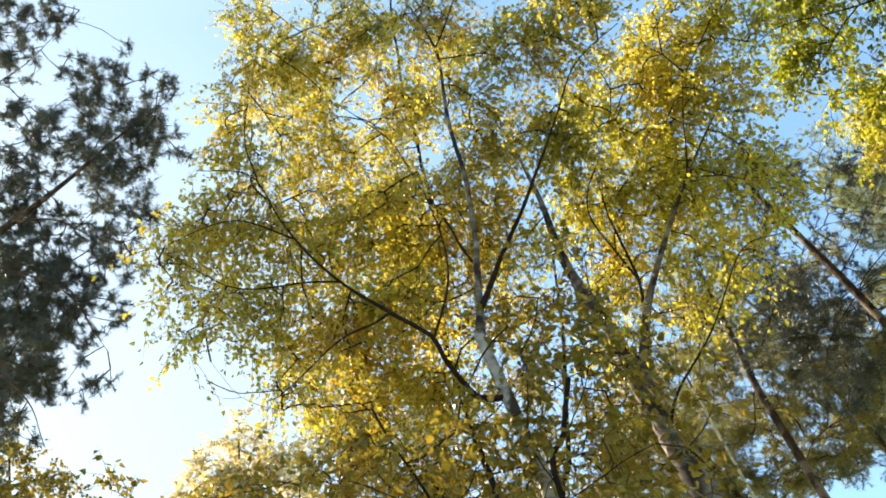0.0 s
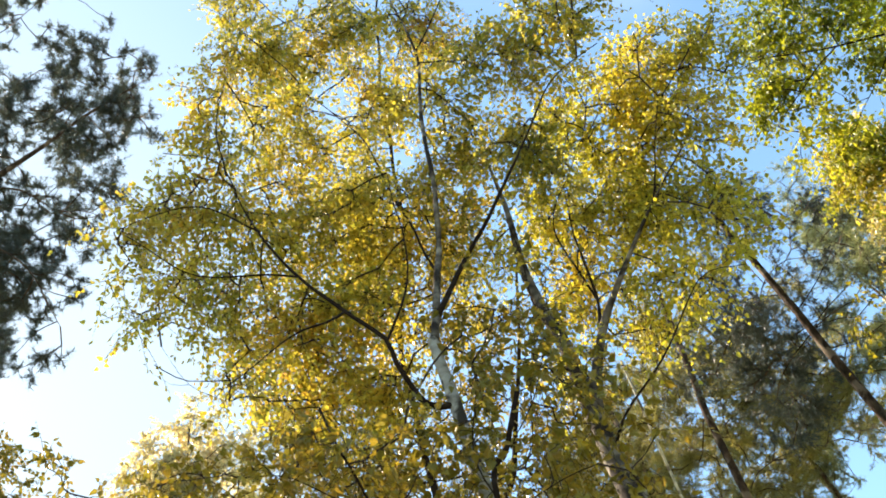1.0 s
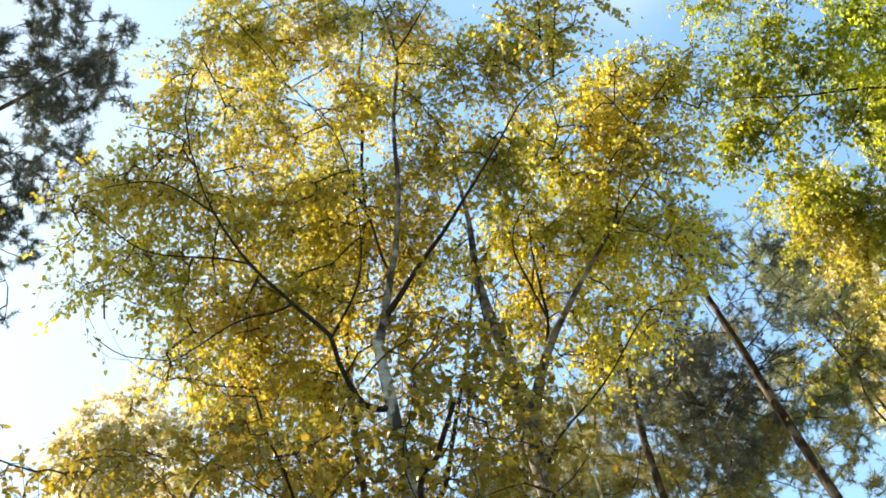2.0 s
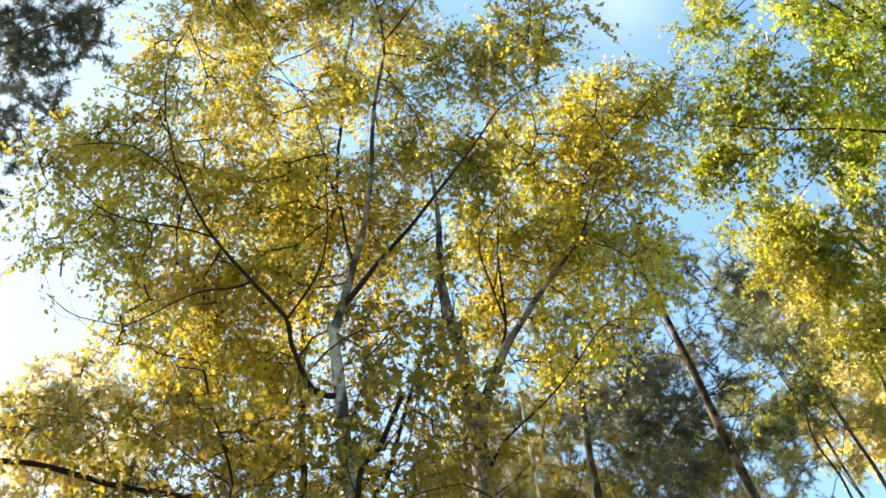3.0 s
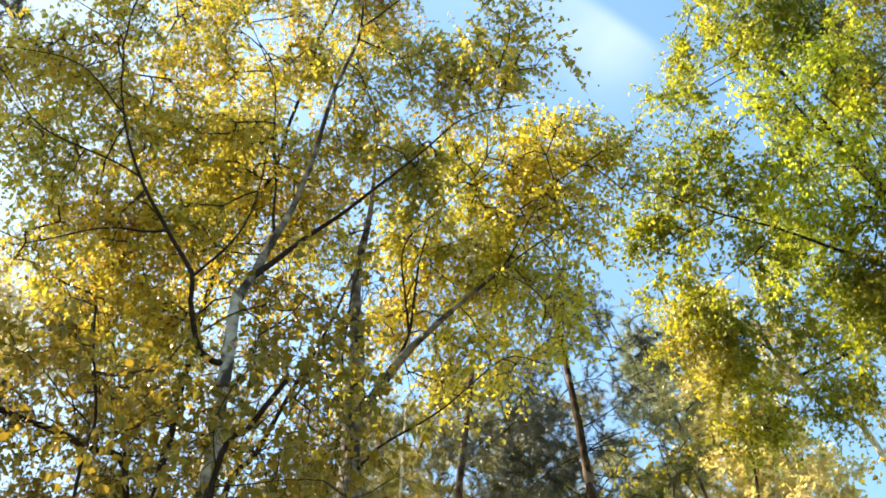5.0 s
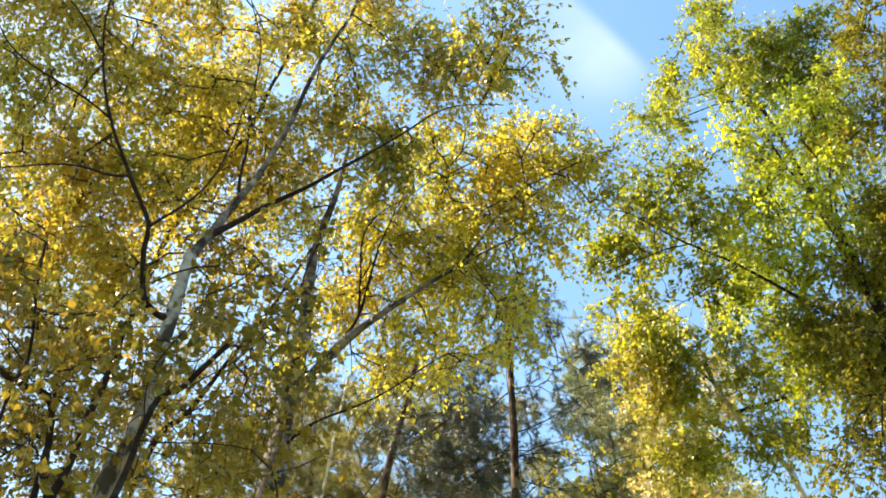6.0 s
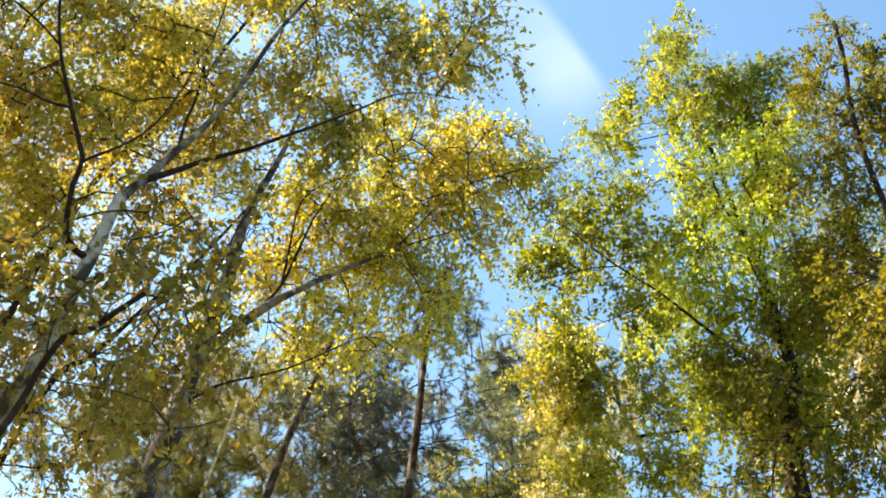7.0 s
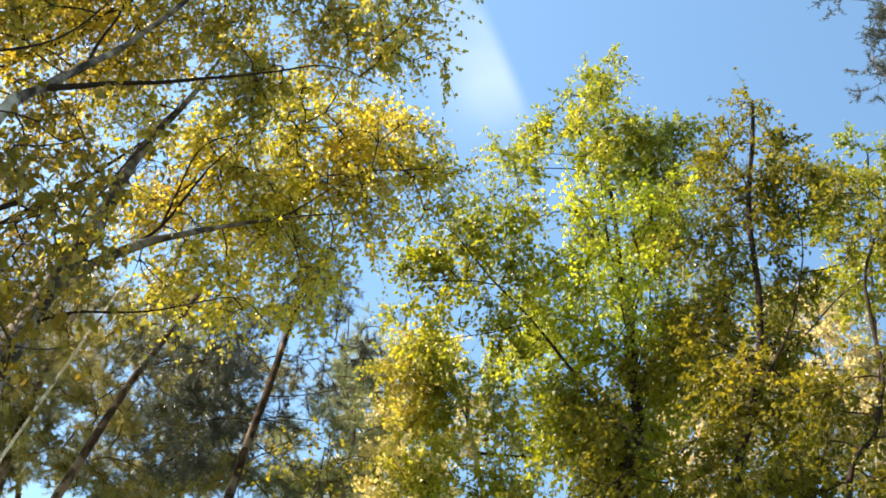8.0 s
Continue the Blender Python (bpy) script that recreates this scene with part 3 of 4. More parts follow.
tree("sapling", "dark-stemmed rowan bough with yellow leaves dulled by shade", "sapling", [
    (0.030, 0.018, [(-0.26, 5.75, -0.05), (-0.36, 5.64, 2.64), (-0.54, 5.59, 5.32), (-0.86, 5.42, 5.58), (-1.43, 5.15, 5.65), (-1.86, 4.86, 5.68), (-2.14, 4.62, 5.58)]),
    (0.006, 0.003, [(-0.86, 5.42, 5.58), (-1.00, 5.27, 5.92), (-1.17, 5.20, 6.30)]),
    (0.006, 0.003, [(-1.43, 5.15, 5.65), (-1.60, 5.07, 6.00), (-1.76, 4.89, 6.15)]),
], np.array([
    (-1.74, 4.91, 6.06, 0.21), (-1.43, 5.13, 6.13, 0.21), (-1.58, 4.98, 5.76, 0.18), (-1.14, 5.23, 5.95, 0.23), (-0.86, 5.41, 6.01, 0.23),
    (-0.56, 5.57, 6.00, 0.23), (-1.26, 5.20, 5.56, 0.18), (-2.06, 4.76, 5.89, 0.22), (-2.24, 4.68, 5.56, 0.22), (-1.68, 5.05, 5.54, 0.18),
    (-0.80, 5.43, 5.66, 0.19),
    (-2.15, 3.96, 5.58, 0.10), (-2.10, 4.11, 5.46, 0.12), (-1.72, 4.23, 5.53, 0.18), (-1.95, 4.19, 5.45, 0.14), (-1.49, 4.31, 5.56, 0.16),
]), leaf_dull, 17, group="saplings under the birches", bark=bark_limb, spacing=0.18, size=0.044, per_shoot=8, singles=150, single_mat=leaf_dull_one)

tree("birch", "fresh green birch with spreading boughs", "tree", [
    (0.100, 0.050, [(5.51, 5.31, -0.05), (5.55, 5.26, 3.49), (5.51, 5.27, 7.03), (5.60, 5.21, 7.64), (5.60, 5.19, 8.16), (5.51, 5.26, 9.01)]),
    (0.019, 0.003, [(5.52, 5.25, 8.90), (5.34, 5.37, 9.95), (5.08, 5.43, 10.89), (4.93, 5.39, 12.07), (4.72, 5.36, 13.28)]),
    (0.014, 0.003, [(5.55, 5.24, 8.69), (5.58, 5.19, 9.84), (5.66, 5.08, 10.96), (5.65, 4.94, 11.90)]),
    (0.024, 0.003, [(5.60, 5.21, 7.64), (5.34, 5.29, 7.93), (5.07, 5.38, 8.16), (4.53, 5.52, 8.63), (4.12, 5.65, 8.88), (3.59, 5.81, 9.30), (3.06, 5.94, 9.26)]),
    (0.008, 0.003, [(4.12, 5.65, 8.88), (3.71, 5.77, 8.65), (3.31, 5.86, 8.37)]),
    (0.008, 0.003, [(4.53, 5.52, 8.63), (4.21, 5.61, 8.29), (3.88, 5.71, 8.00)]),
], np.array([
    (4.88, 5.50, 13.20, 0.37), (4.70, 5.76, 12.61, 0.32), (4.40, 5.95, 12.05, 0.31), (5.28, 5.49, 12.14, 0.55), (4.16, 6.00, 11.20, 0.29),
    (5.74, 5.12, 12.27, 0.49), (5.11, 5.66, 10.90, 0.32), (5.72, 5.30, 10.99, 0.45), (4.38, 5.79, 10.31, 0.24), (3.51, 6.07, 9.01, 0.30),
    (3.96, 5.95, 9.49, 0.39), (3.20, 6.09, 9.44, 0.18), (5.86, 5.20, 9.57, 0.35), (4.32, 5.66, 8.33, 0.23), (5.17, 5.55, 8.19, 0.32),
    (6.00, 5.21, 8.67, 0.39), (5.25, 5.73, 7.87, 0.42), (5.73, 5.33, 7.80, 0.52), (6.13, 5.21, 9.47, 0.42), (3.82, 5.82, 9.94, 0.21),
    (4.16, 5.63, 9.70, 0.24), (3.87, 5.82, 9.07, 0.21), (4.36, 5.63, 9.19, 0.25), (4.75, 5.34, 9.50, 0.26), (4.39, 5.63, 8.57, 0.21),
    (3.47, 5.90, 8.13, 0.18), (4.12, 5.60, 8.55, 0.21), (3.62, 5.81, 8.68, 0.19), (3.71, 5.77, 8.23, 0.22), (3.45, 5.91, 8.10, 0.14),
    (3.55, 5.84, 8.91, 0.14), (3.71, 5.88, 7.88, 0.15),
    (5.19, 5.52, 8.78, 0.25), (5.54, 5.39, 8.63, 0.27), (5.81, 5.47, 8.36, 0.27), (5.20, 5.85, 8.50, 0.22), (5.58, 5.78, 8.28, 0.25),
    (5.60, 5.14, 8.77, 0.25),
    (3.96, 5.43, 10.30, 0.20), (4.32, 5.61, 10.02, 0.24), (3.96, 5.13, 10.48, 0.18), (4.59, 5.86, 9.71, 0.24), (4.21, 6.09, 9.73, 0.20),
    (4.08, 4.77, 10.63, 0.20), (3.92, 5.79, 10.07, 0.18), (4.02, 4.49, 10.80, 0.20), (4.44, 4.75, 10.48, 0.25),
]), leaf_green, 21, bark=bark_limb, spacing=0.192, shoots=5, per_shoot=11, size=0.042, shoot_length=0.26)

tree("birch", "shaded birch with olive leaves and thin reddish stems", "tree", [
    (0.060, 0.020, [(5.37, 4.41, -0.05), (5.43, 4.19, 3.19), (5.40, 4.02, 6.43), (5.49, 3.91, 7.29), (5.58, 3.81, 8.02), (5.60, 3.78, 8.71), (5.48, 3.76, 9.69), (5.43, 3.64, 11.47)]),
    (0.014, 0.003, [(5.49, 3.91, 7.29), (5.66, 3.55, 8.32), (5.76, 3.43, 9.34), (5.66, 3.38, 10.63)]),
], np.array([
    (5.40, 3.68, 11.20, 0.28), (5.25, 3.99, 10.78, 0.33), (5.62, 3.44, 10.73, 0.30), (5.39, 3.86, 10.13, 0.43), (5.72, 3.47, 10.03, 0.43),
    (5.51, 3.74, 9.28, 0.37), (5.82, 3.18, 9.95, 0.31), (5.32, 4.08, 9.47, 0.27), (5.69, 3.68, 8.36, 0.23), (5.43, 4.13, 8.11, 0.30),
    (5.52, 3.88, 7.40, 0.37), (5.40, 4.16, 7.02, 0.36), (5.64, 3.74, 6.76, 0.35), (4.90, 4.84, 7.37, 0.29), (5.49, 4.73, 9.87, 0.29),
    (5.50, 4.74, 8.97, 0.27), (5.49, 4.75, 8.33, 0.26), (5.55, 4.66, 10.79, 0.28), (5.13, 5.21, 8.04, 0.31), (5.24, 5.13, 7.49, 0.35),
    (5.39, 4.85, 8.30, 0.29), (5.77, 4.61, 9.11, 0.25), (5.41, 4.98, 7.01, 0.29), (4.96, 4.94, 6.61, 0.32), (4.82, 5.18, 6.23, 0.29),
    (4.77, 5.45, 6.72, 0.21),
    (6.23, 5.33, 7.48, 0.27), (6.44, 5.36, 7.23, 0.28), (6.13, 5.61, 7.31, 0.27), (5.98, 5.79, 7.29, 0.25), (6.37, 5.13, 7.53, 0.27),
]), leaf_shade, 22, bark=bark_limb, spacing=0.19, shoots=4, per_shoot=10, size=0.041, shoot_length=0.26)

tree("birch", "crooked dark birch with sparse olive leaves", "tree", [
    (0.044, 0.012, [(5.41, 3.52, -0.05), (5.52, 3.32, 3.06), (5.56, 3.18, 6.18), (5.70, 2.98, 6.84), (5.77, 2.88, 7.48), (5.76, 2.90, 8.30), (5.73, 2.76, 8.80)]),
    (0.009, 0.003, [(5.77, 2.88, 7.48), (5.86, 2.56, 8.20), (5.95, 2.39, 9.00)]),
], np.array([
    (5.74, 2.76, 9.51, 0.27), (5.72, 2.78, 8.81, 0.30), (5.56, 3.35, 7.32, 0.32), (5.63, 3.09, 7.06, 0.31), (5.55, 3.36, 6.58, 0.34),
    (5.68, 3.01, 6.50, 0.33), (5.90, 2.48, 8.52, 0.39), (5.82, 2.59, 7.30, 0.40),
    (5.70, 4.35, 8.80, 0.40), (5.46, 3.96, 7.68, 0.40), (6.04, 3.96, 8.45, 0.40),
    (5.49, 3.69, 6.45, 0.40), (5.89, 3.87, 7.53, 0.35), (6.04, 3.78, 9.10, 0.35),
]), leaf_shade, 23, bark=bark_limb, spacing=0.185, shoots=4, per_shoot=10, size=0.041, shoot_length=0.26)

tree("birch", "birch with white trunk and yellow-green leaves", "tree", [
    (0.095, 0.020, [(6.39, 7.13, -0.05), (6.21, 7.14, 3.74), (5.95, 7.21, 7.52), (5.72, 7.37, 8.13), (5.48, 7.40, 8.60), (5.29, 7.39, 8.91), (5.14, 7.36, 9.40)]),
    (0.024, 0.003, [(5.48, 7.40, 8.60), (5.71, 7.02, 8.55), (6.07, 6.51, 8.56), (6.15, 6.19, 8.45)]),
    (0.014, 0.003, [(5.29, 7.39, 8.91), (4.90, 7.49, 9.36), (4.57, 7.55, 9.80)]),
], np.array([
    (4.53, 7.41, 9.41, 0.34), (4.43, 7.47, 8.95, 0.27), (4.84, 7.37, 9.03, 0.37), (4.72, 7.44, 8.52, 0.30), (4.74, 7.30, 9.50, 0.28),
    (4.74, 7.56, 7.99, 0.30), (5.02, 7.40, 8.09, 0.35), (5.33, 7.08, 8.99, 0.31), (5.15, 7.07, 9.42, 0.31), (5.66, 6.99, 8.11, 0.41),
    (5.68, 6.85, 8.65, 0.33), (5.70, 6.71, 9.20, 0.28),
    (4.47, 7.47, 9.16, 0.28), (4.87, 7.51, 8.89, 0.28), (5.37, 7.33, 8.74, 0.22),
]), leaf_olive, 24, size=0.037, spacing=0.172, shoots=5, per_shoot=11, bark=bark_white)

tree("birch", "leaning birch with bright white trunk among other crowns", "tree", [
    (0.050, 0.020, [(6.22, 6.01, -0.05), (6.25, 5.75, 3.76), (6.21, 5.55, 7.56), (6.10, 5.39, 8.92), (6.14, 5.06, 9.97), (6.16, 4.89, 10.45), (6.15, 4.77, 10.67), (6.19, 4.57, 11.45)]),
], np.array([
    (6.65, 5.47, 12.81, 0.45), (7.01, 5.25, 11.33, 0.49), (6.73, 5.69, 11.19, 0.41), (6.48, 5.77, 12.32, 0.44), (7.19, 4.92, 10.83, 0.40),
    (6.23, 5.81, 13.87, 0.44),
]), leaf_green, 25, spacing=0.22, bark=bark_white)

tree("birch", "distant tree with orange leaves washed pale by sunlight", "tree", [
    (0.060, 0.015, [(11.55, 7.81, -0.05), (11.76, 7.58, 6.20), (11.90, 7.40, 12.44), (11.96, 7.33, 14.71), (12.01, 7.27, 16.40)]),
], np.array([
    (12.04, 7.23, 16.40, 0.60), (11.66, 7.73, 15.68, 0.58), (12.31, 6.82, 15.63, 0.58), (11.49, 6.99, 14.67, 0.65), (11.51, 7.92, 14.59, 0.61),
    (12.35, 6.76, 14.53, 0.61), (11.52, 7.11, 13.63, 0.72), (11.44, 7.53, 12.98, 0.62), (11.87, 6.93, 12.85, 0.61),
]), leaf_pale, 30, group="distant sunlit trees", spacing=0.29, size=0.065, bark=bark_pine_shaded)

tree("birch", "distant tree with orange leaves washed pale by sunlight", "tree", [
    (0.060, 0.015, [(11.85, 7.29, -0.05), (12.11, 7.01, 5.53), (12.29, 6.79, 11.11), (12.38, 6.67, 13.07), (12.46, 6.58, 14.52)]),
], np.array([
    (12.48, 6.54, 14.52, 0.56), (12.17, 7.02, 13.93, 0.55), (12.69, 6.17, 13.84, 0.55), (11.91, 6.34, 13.02, 0.61), (12.02, 7.23, 12.99, 0.58),
    (12.70, 6.13, 12.91, 0.58), (11.92, 6.48, 12.14, 0.68), (11.87, 6.90, 11.58, 0.59), (12.23, 6.33, 11.47, 0.58),
]), leaf_pale, 31, group="distant sunlit trees", spacing=0.29, size=0.065, bark=bark_pine_shaded)

tree("birch", "sunlit lime green tree beyond the birches", "tree", [
    (0.060, 0.015, [(10.33, 6.26, -0.05), (10.59, 5.90, 6.77), (10.78, 5.59, 13.60), (10.90, 5.42, 16.13), (10.98, 5.29, 18.04)]),
], np.array([
    (11.01, 5.25, 18.02, 0.60), (10.66, 5.79, 17.31, 0.58), (11.22, 4.88, 17.07, 0.58), (10.40, 5.10, 15.98, 0.64), (10.50, 6.02, 16.09, 0.60),
    (11.22, 4.86, 15.83, 0.60), (10.42, 5.26, 14.84, 0.70), (10.37, 5.70, 14.19, 0.60), (10.72, 5.12, 13.97, 0.59),
]), leaf_green, 32, group="distant sunlit trees", spacing=0.29, size=0.065, bark=bark_pine_shaded)

tree("birch", "distant golden tree in full sun", "tree", [
    (0.090, 0.022, [(9.93, 16.02, -0.05), (9.83, 16.07, 5.25), (9.73, 16.12, 10.55), (10.25, 15.82, 12.58), (10.61, 15.58, 14.03)]),
], np.array([
    (10.66, 15.55, 14.00, 0.68), (9.96, 15.97, 13.61, 0.66), (10.99, 15.36, 13.18, 0.66), (9.91, 15.01, 12.52, 0.73), (9.53, 16.23, 12.72, 0.70),
    (10.87, 15.43, 12.20, 0.70), (9.70, 15.29, 11.63, 0.84), (9.32, 15.85, 11.17, 0.72), (10.00, 15.48, 10.82, 0.72),
    (9.64, 15.39, 13.38, 0.60), (10.32, 15.05, 13.27, 0.60), (10.78, 15.03, 12.88, 0.60), (9.93, 15.59, 12.88, 0.60), (10.54, 15.44, 12.54, 0.60),
]), leaf_gold, 33, group="distant sunlit trees", spacing=0.38, size=0.08, shoots=4, bark=bark_pine)

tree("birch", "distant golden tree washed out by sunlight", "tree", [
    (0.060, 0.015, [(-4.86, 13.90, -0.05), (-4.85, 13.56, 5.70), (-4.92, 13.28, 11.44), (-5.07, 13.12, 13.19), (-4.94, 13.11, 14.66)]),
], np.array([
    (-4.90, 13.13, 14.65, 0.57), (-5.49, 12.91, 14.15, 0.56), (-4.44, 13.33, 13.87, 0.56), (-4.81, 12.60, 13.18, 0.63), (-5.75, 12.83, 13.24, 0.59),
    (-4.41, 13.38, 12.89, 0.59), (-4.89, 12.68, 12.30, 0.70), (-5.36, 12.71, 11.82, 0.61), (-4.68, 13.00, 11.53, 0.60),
]), leaf_pale, 34, group="distant sunlit trees", spacing=0.26, size=0.06, shoots=4, bark=bark_pine_shaded)

tree("birch", "distant brownish tree in the haze", "tree", [
    (0.060, 0.015, [(-6.57, 10.47, -0.05), (-6.73, 10.21, 5.16), (-6.97, 10.00, 10.36), (-7.12, 9.85, 12.00), (-7.17, 9.76, 13.24)]),
], np.array([
    (-7.15, 9.78, 13.24, 0.50), (-7.49, 9.54, 12.71, 0.49), (-6.76, 10.07, 12.68, 0.49), (-6.80, 9.37, 11.90, 0.55), (-7.57, 9.51, 11.92, 0.52),
    (-6.64, 10.19, 11.87, 0.52), (-6.84, 9.50, 11.15, 0.61), (-7.15, 9.52, 10.71, 0.53), (-6.66, 9.88, 10.57, 0.53),
]), leaf_dull, 35, group="distant sunlit trees", spacing=0.29, size=0.065, bark=bark_pine_shaded)

tree("birch", "distant tree with orange leaves washed pale by sunlight", "tree", [
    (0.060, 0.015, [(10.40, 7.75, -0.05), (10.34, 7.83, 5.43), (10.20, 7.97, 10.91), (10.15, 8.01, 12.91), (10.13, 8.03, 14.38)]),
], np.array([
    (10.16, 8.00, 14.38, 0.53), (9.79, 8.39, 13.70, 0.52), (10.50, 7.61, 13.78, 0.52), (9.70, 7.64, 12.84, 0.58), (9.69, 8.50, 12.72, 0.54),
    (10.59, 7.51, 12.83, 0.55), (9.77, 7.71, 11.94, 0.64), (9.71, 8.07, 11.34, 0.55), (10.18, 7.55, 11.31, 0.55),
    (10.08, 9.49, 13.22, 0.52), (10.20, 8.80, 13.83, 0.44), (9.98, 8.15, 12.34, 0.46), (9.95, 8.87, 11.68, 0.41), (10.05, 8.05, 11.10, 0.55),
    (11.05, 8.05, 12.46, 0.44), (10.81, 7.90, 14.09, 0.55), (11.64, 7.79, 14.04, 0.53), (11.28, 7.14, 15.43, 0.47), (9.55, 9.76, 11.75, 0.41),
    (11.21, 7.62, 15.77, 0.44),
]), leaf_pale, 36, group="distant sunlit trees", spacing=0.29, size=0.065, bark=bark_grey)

tree("birch", "distant tree with orange leaves washed pale by sunlight", "tree", [
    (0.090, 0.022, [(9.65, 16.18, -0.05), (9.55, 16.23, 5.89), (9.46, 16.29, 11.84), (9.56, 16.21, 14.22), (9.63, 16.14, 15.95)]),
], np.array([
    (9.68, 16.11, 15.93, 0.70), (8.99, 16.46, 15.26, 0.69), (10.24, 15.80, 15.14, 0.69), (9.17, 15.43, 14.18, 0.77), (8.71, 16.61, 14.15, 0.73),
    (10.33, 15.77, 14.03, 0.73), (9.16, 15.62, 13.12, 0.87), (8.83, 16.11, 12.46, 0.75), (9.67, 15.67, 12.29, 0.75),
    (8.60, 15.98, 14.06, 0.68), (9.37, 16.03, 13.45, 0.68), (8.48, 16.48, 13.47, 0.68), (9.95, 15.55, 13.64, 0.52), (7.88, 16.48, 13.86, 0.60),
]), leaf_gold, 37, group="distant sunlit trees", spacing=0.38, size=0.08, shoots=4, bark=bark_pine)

tree("birch", "golden birch farther back in the wood", "tree", [
    (0.045, 0.012, [(5.74, 10.30, -0.05), (5.98, 10.08, 4.58), (6.13, 9.91, 9.21), (6.22, 9.84, 10.91), (6.28, 9.77, 12.14)]),
], np.array([
    (6.31, 9.75, 12.14, 0.46), (5.85, 10.00, 11.65, 0.45), (6.68, 9.56, 11.55, 0.45), (5.95, 9.31, 10.82, 0.50), (5.66, 10.12, 10.86, 0.48),
    (6.72, 9.55, 10.74, 0.48), (5.93, 9.45, 10.06, 0.56), (5.73, 9.79, 9.63, 0.48), (6.27, 9.50, 9.48, 0.48),
]), leaf_gold, 38, group="distant sunlit trees", spacing=0.29, size=0.065, bark=bark_pine)

tree("pine", "tall pine with dark needles against the bright sky", "pine tree", [
    (0.170, 0.080, [(-4.51, 5.67, -0.05), (-4.58, 5.43, 3.85), (-4.73, 5.26, 7.75), (-4.93, 4.99, 9.62), (-5.06, 4.76, 11.22), (-5.23, 4.46, 13.21), (-5.42, 4.07, 15.73), (-5.66, 3.54, 19.01)]),
    (0.070, 0.003, [(-4.99, 4.87, 10.42), (-4.45, 5.21, 10.83), (-4.08, 5.36, 11.28), (-3.45, 5.52, 11.93), (-2.97, 5.55, 12.31), (-2.25, 5.74, 13.03)]),
    (0.024, 0.003, [(-4.94, 4.96, 9.83), (-4.45, 5.23, 10.66), (-4.03, 5.45, 10.51), (-3.54, 5.57, 9.95), (-3.21, 5.71, 9.05)]),
    (0.014, 0.003, [(-4.08, 5.36, 11.28), (-3.66, 5.54, 11.24), (-3.10, 5.69, 10.60), (-2.65, 5.80, 10.71)]),
    (0.019, 0.003, [(-5.14, 4.61, 12.21), (-4.50, 5.00, 13.70), (-3.91, 5.29, 14.83), (-3.31, 5.38, 15.82)]),
    (0.019, 0.003, [(-4.90, 5.02, 9.39), (-4.41, 5.33, 9.46), (-3.97, 5.58, 8.82), (-3.76, 5.63, 8.13)]),
    (0.028, 0.003, [(-5.04, 4.79, 11.02), (-4.89, 3.79, 11.09), (-4.99, 3.14, 11.26), (-5.35, 2.72, 11.54)]),
], np.array([
    (-4.28, 5.28, 16.42, 0.49), (-3.77, 5.53, 16.38, 0.37), (-3.60, 5.72, 14.83, 0.32), (-4.23, 5.38, 15.16, 0.37), (-3.17, 5.79, 13.94, 0.46),
    (-2.47, 5.94, 13.62, 0.33), (-2.70, 5.98, 12.84, 0.39), (-3.64, 5.68, 13.17, 0.54), (-4.17, 5.51, 13.92, 0.38), (-3.30, 5.83, 12.11, 0.41),
    (-4.16, 5.59, 12.71, 0.43), (-4.10, 5.73, 11.06, 0.48), (-3.59, 5.86, 10.56, 0.49), (-3.87, 5.81, 10.00, 0.47), (-3.33, 5.93, 9.92, 0.26),
    (-4.09, 5.81, 9.47, 0.40), (-3.53, 5.86, 8.94, 0.25), (-3.23, 5.92, 11.07, 0.28), (-4.16, 5.80, 8.69, 0.22), (-2.89, 5.87, 15.18, 0.18),
    (-2.85, 5.98, 11.51, 0.29), (-4.25, 5.57, 11.93, 0.41), (-3.77, 5.80, 11.54, 0.30), (-4.22, 5.68, 10.18, 0.36), (-3.10, 5.55, 11.88, 0.30),
    (-2.76, 5.71, 12.49, 0.29), (-2.37, 5.83, 12.13, 0.20), (-2.90, 5.71, 11.21, 0.20), (-3.06, 5.60, 11.82, 0.25), (-2.66, 5.78, 12.51, 0.26),
    (-2.36, 5.86, 11.84, 0.17), (-2.97, 5.69, 11.06, 0.20), (-3.08, 5.78, 10.50, 0.17), (-3.32, 5.77, 12.92, 0.36), (-2.90, 5.86, 13.37, 0.36),
    (-4.00, 5.62, 11.93, 0.34), (-3.47, 5.87, 11.41, 0.27), (-3.11, 6.02, 10.50, 0.21), (-2.86, 5.94, 12.16, 0.26),
    # unseen far side of the crown, added to shade the birches' lower left
    (-4.60, 6.50, 9.90, 0.34), (-4.70, 6.60, 10.60, 0.40), (-4.50, 6.40, 11.20, 0.38), (-5.20, 6.60, 9.60, 0.40), (-5.20, 6.70, 10.60, 0.45),
    (-5.30, 6.60, 11.60, 0.45), (-5.20, 6.60, 12.60, 0.45), (-5.20, 7.50, 11.70, 0.40), (-5.20, 7.50, 12.60, 0.40), (-5.30, 7.50, 13.70, 0.40),
    (-6.00, 7.40, 10.60, 0.50), (-6.00, 7.50, 11.80, 0.50), (-6.00, 7.40, 13.00, 0.50), (-6.00, 6.50, 11.20, 0.50), (-6.00, 6.50, 12.60, 0.50),
]), needle_dark, 41, spacing=0.185, needles=9, per_shoot=4, shoots=6, size=0.055, droop=-0.25, shoot_length=0.1, spread=1.3, wobble=0.015, bark=bark_pine, limb_bark=bark_pine, thin=0.0035)

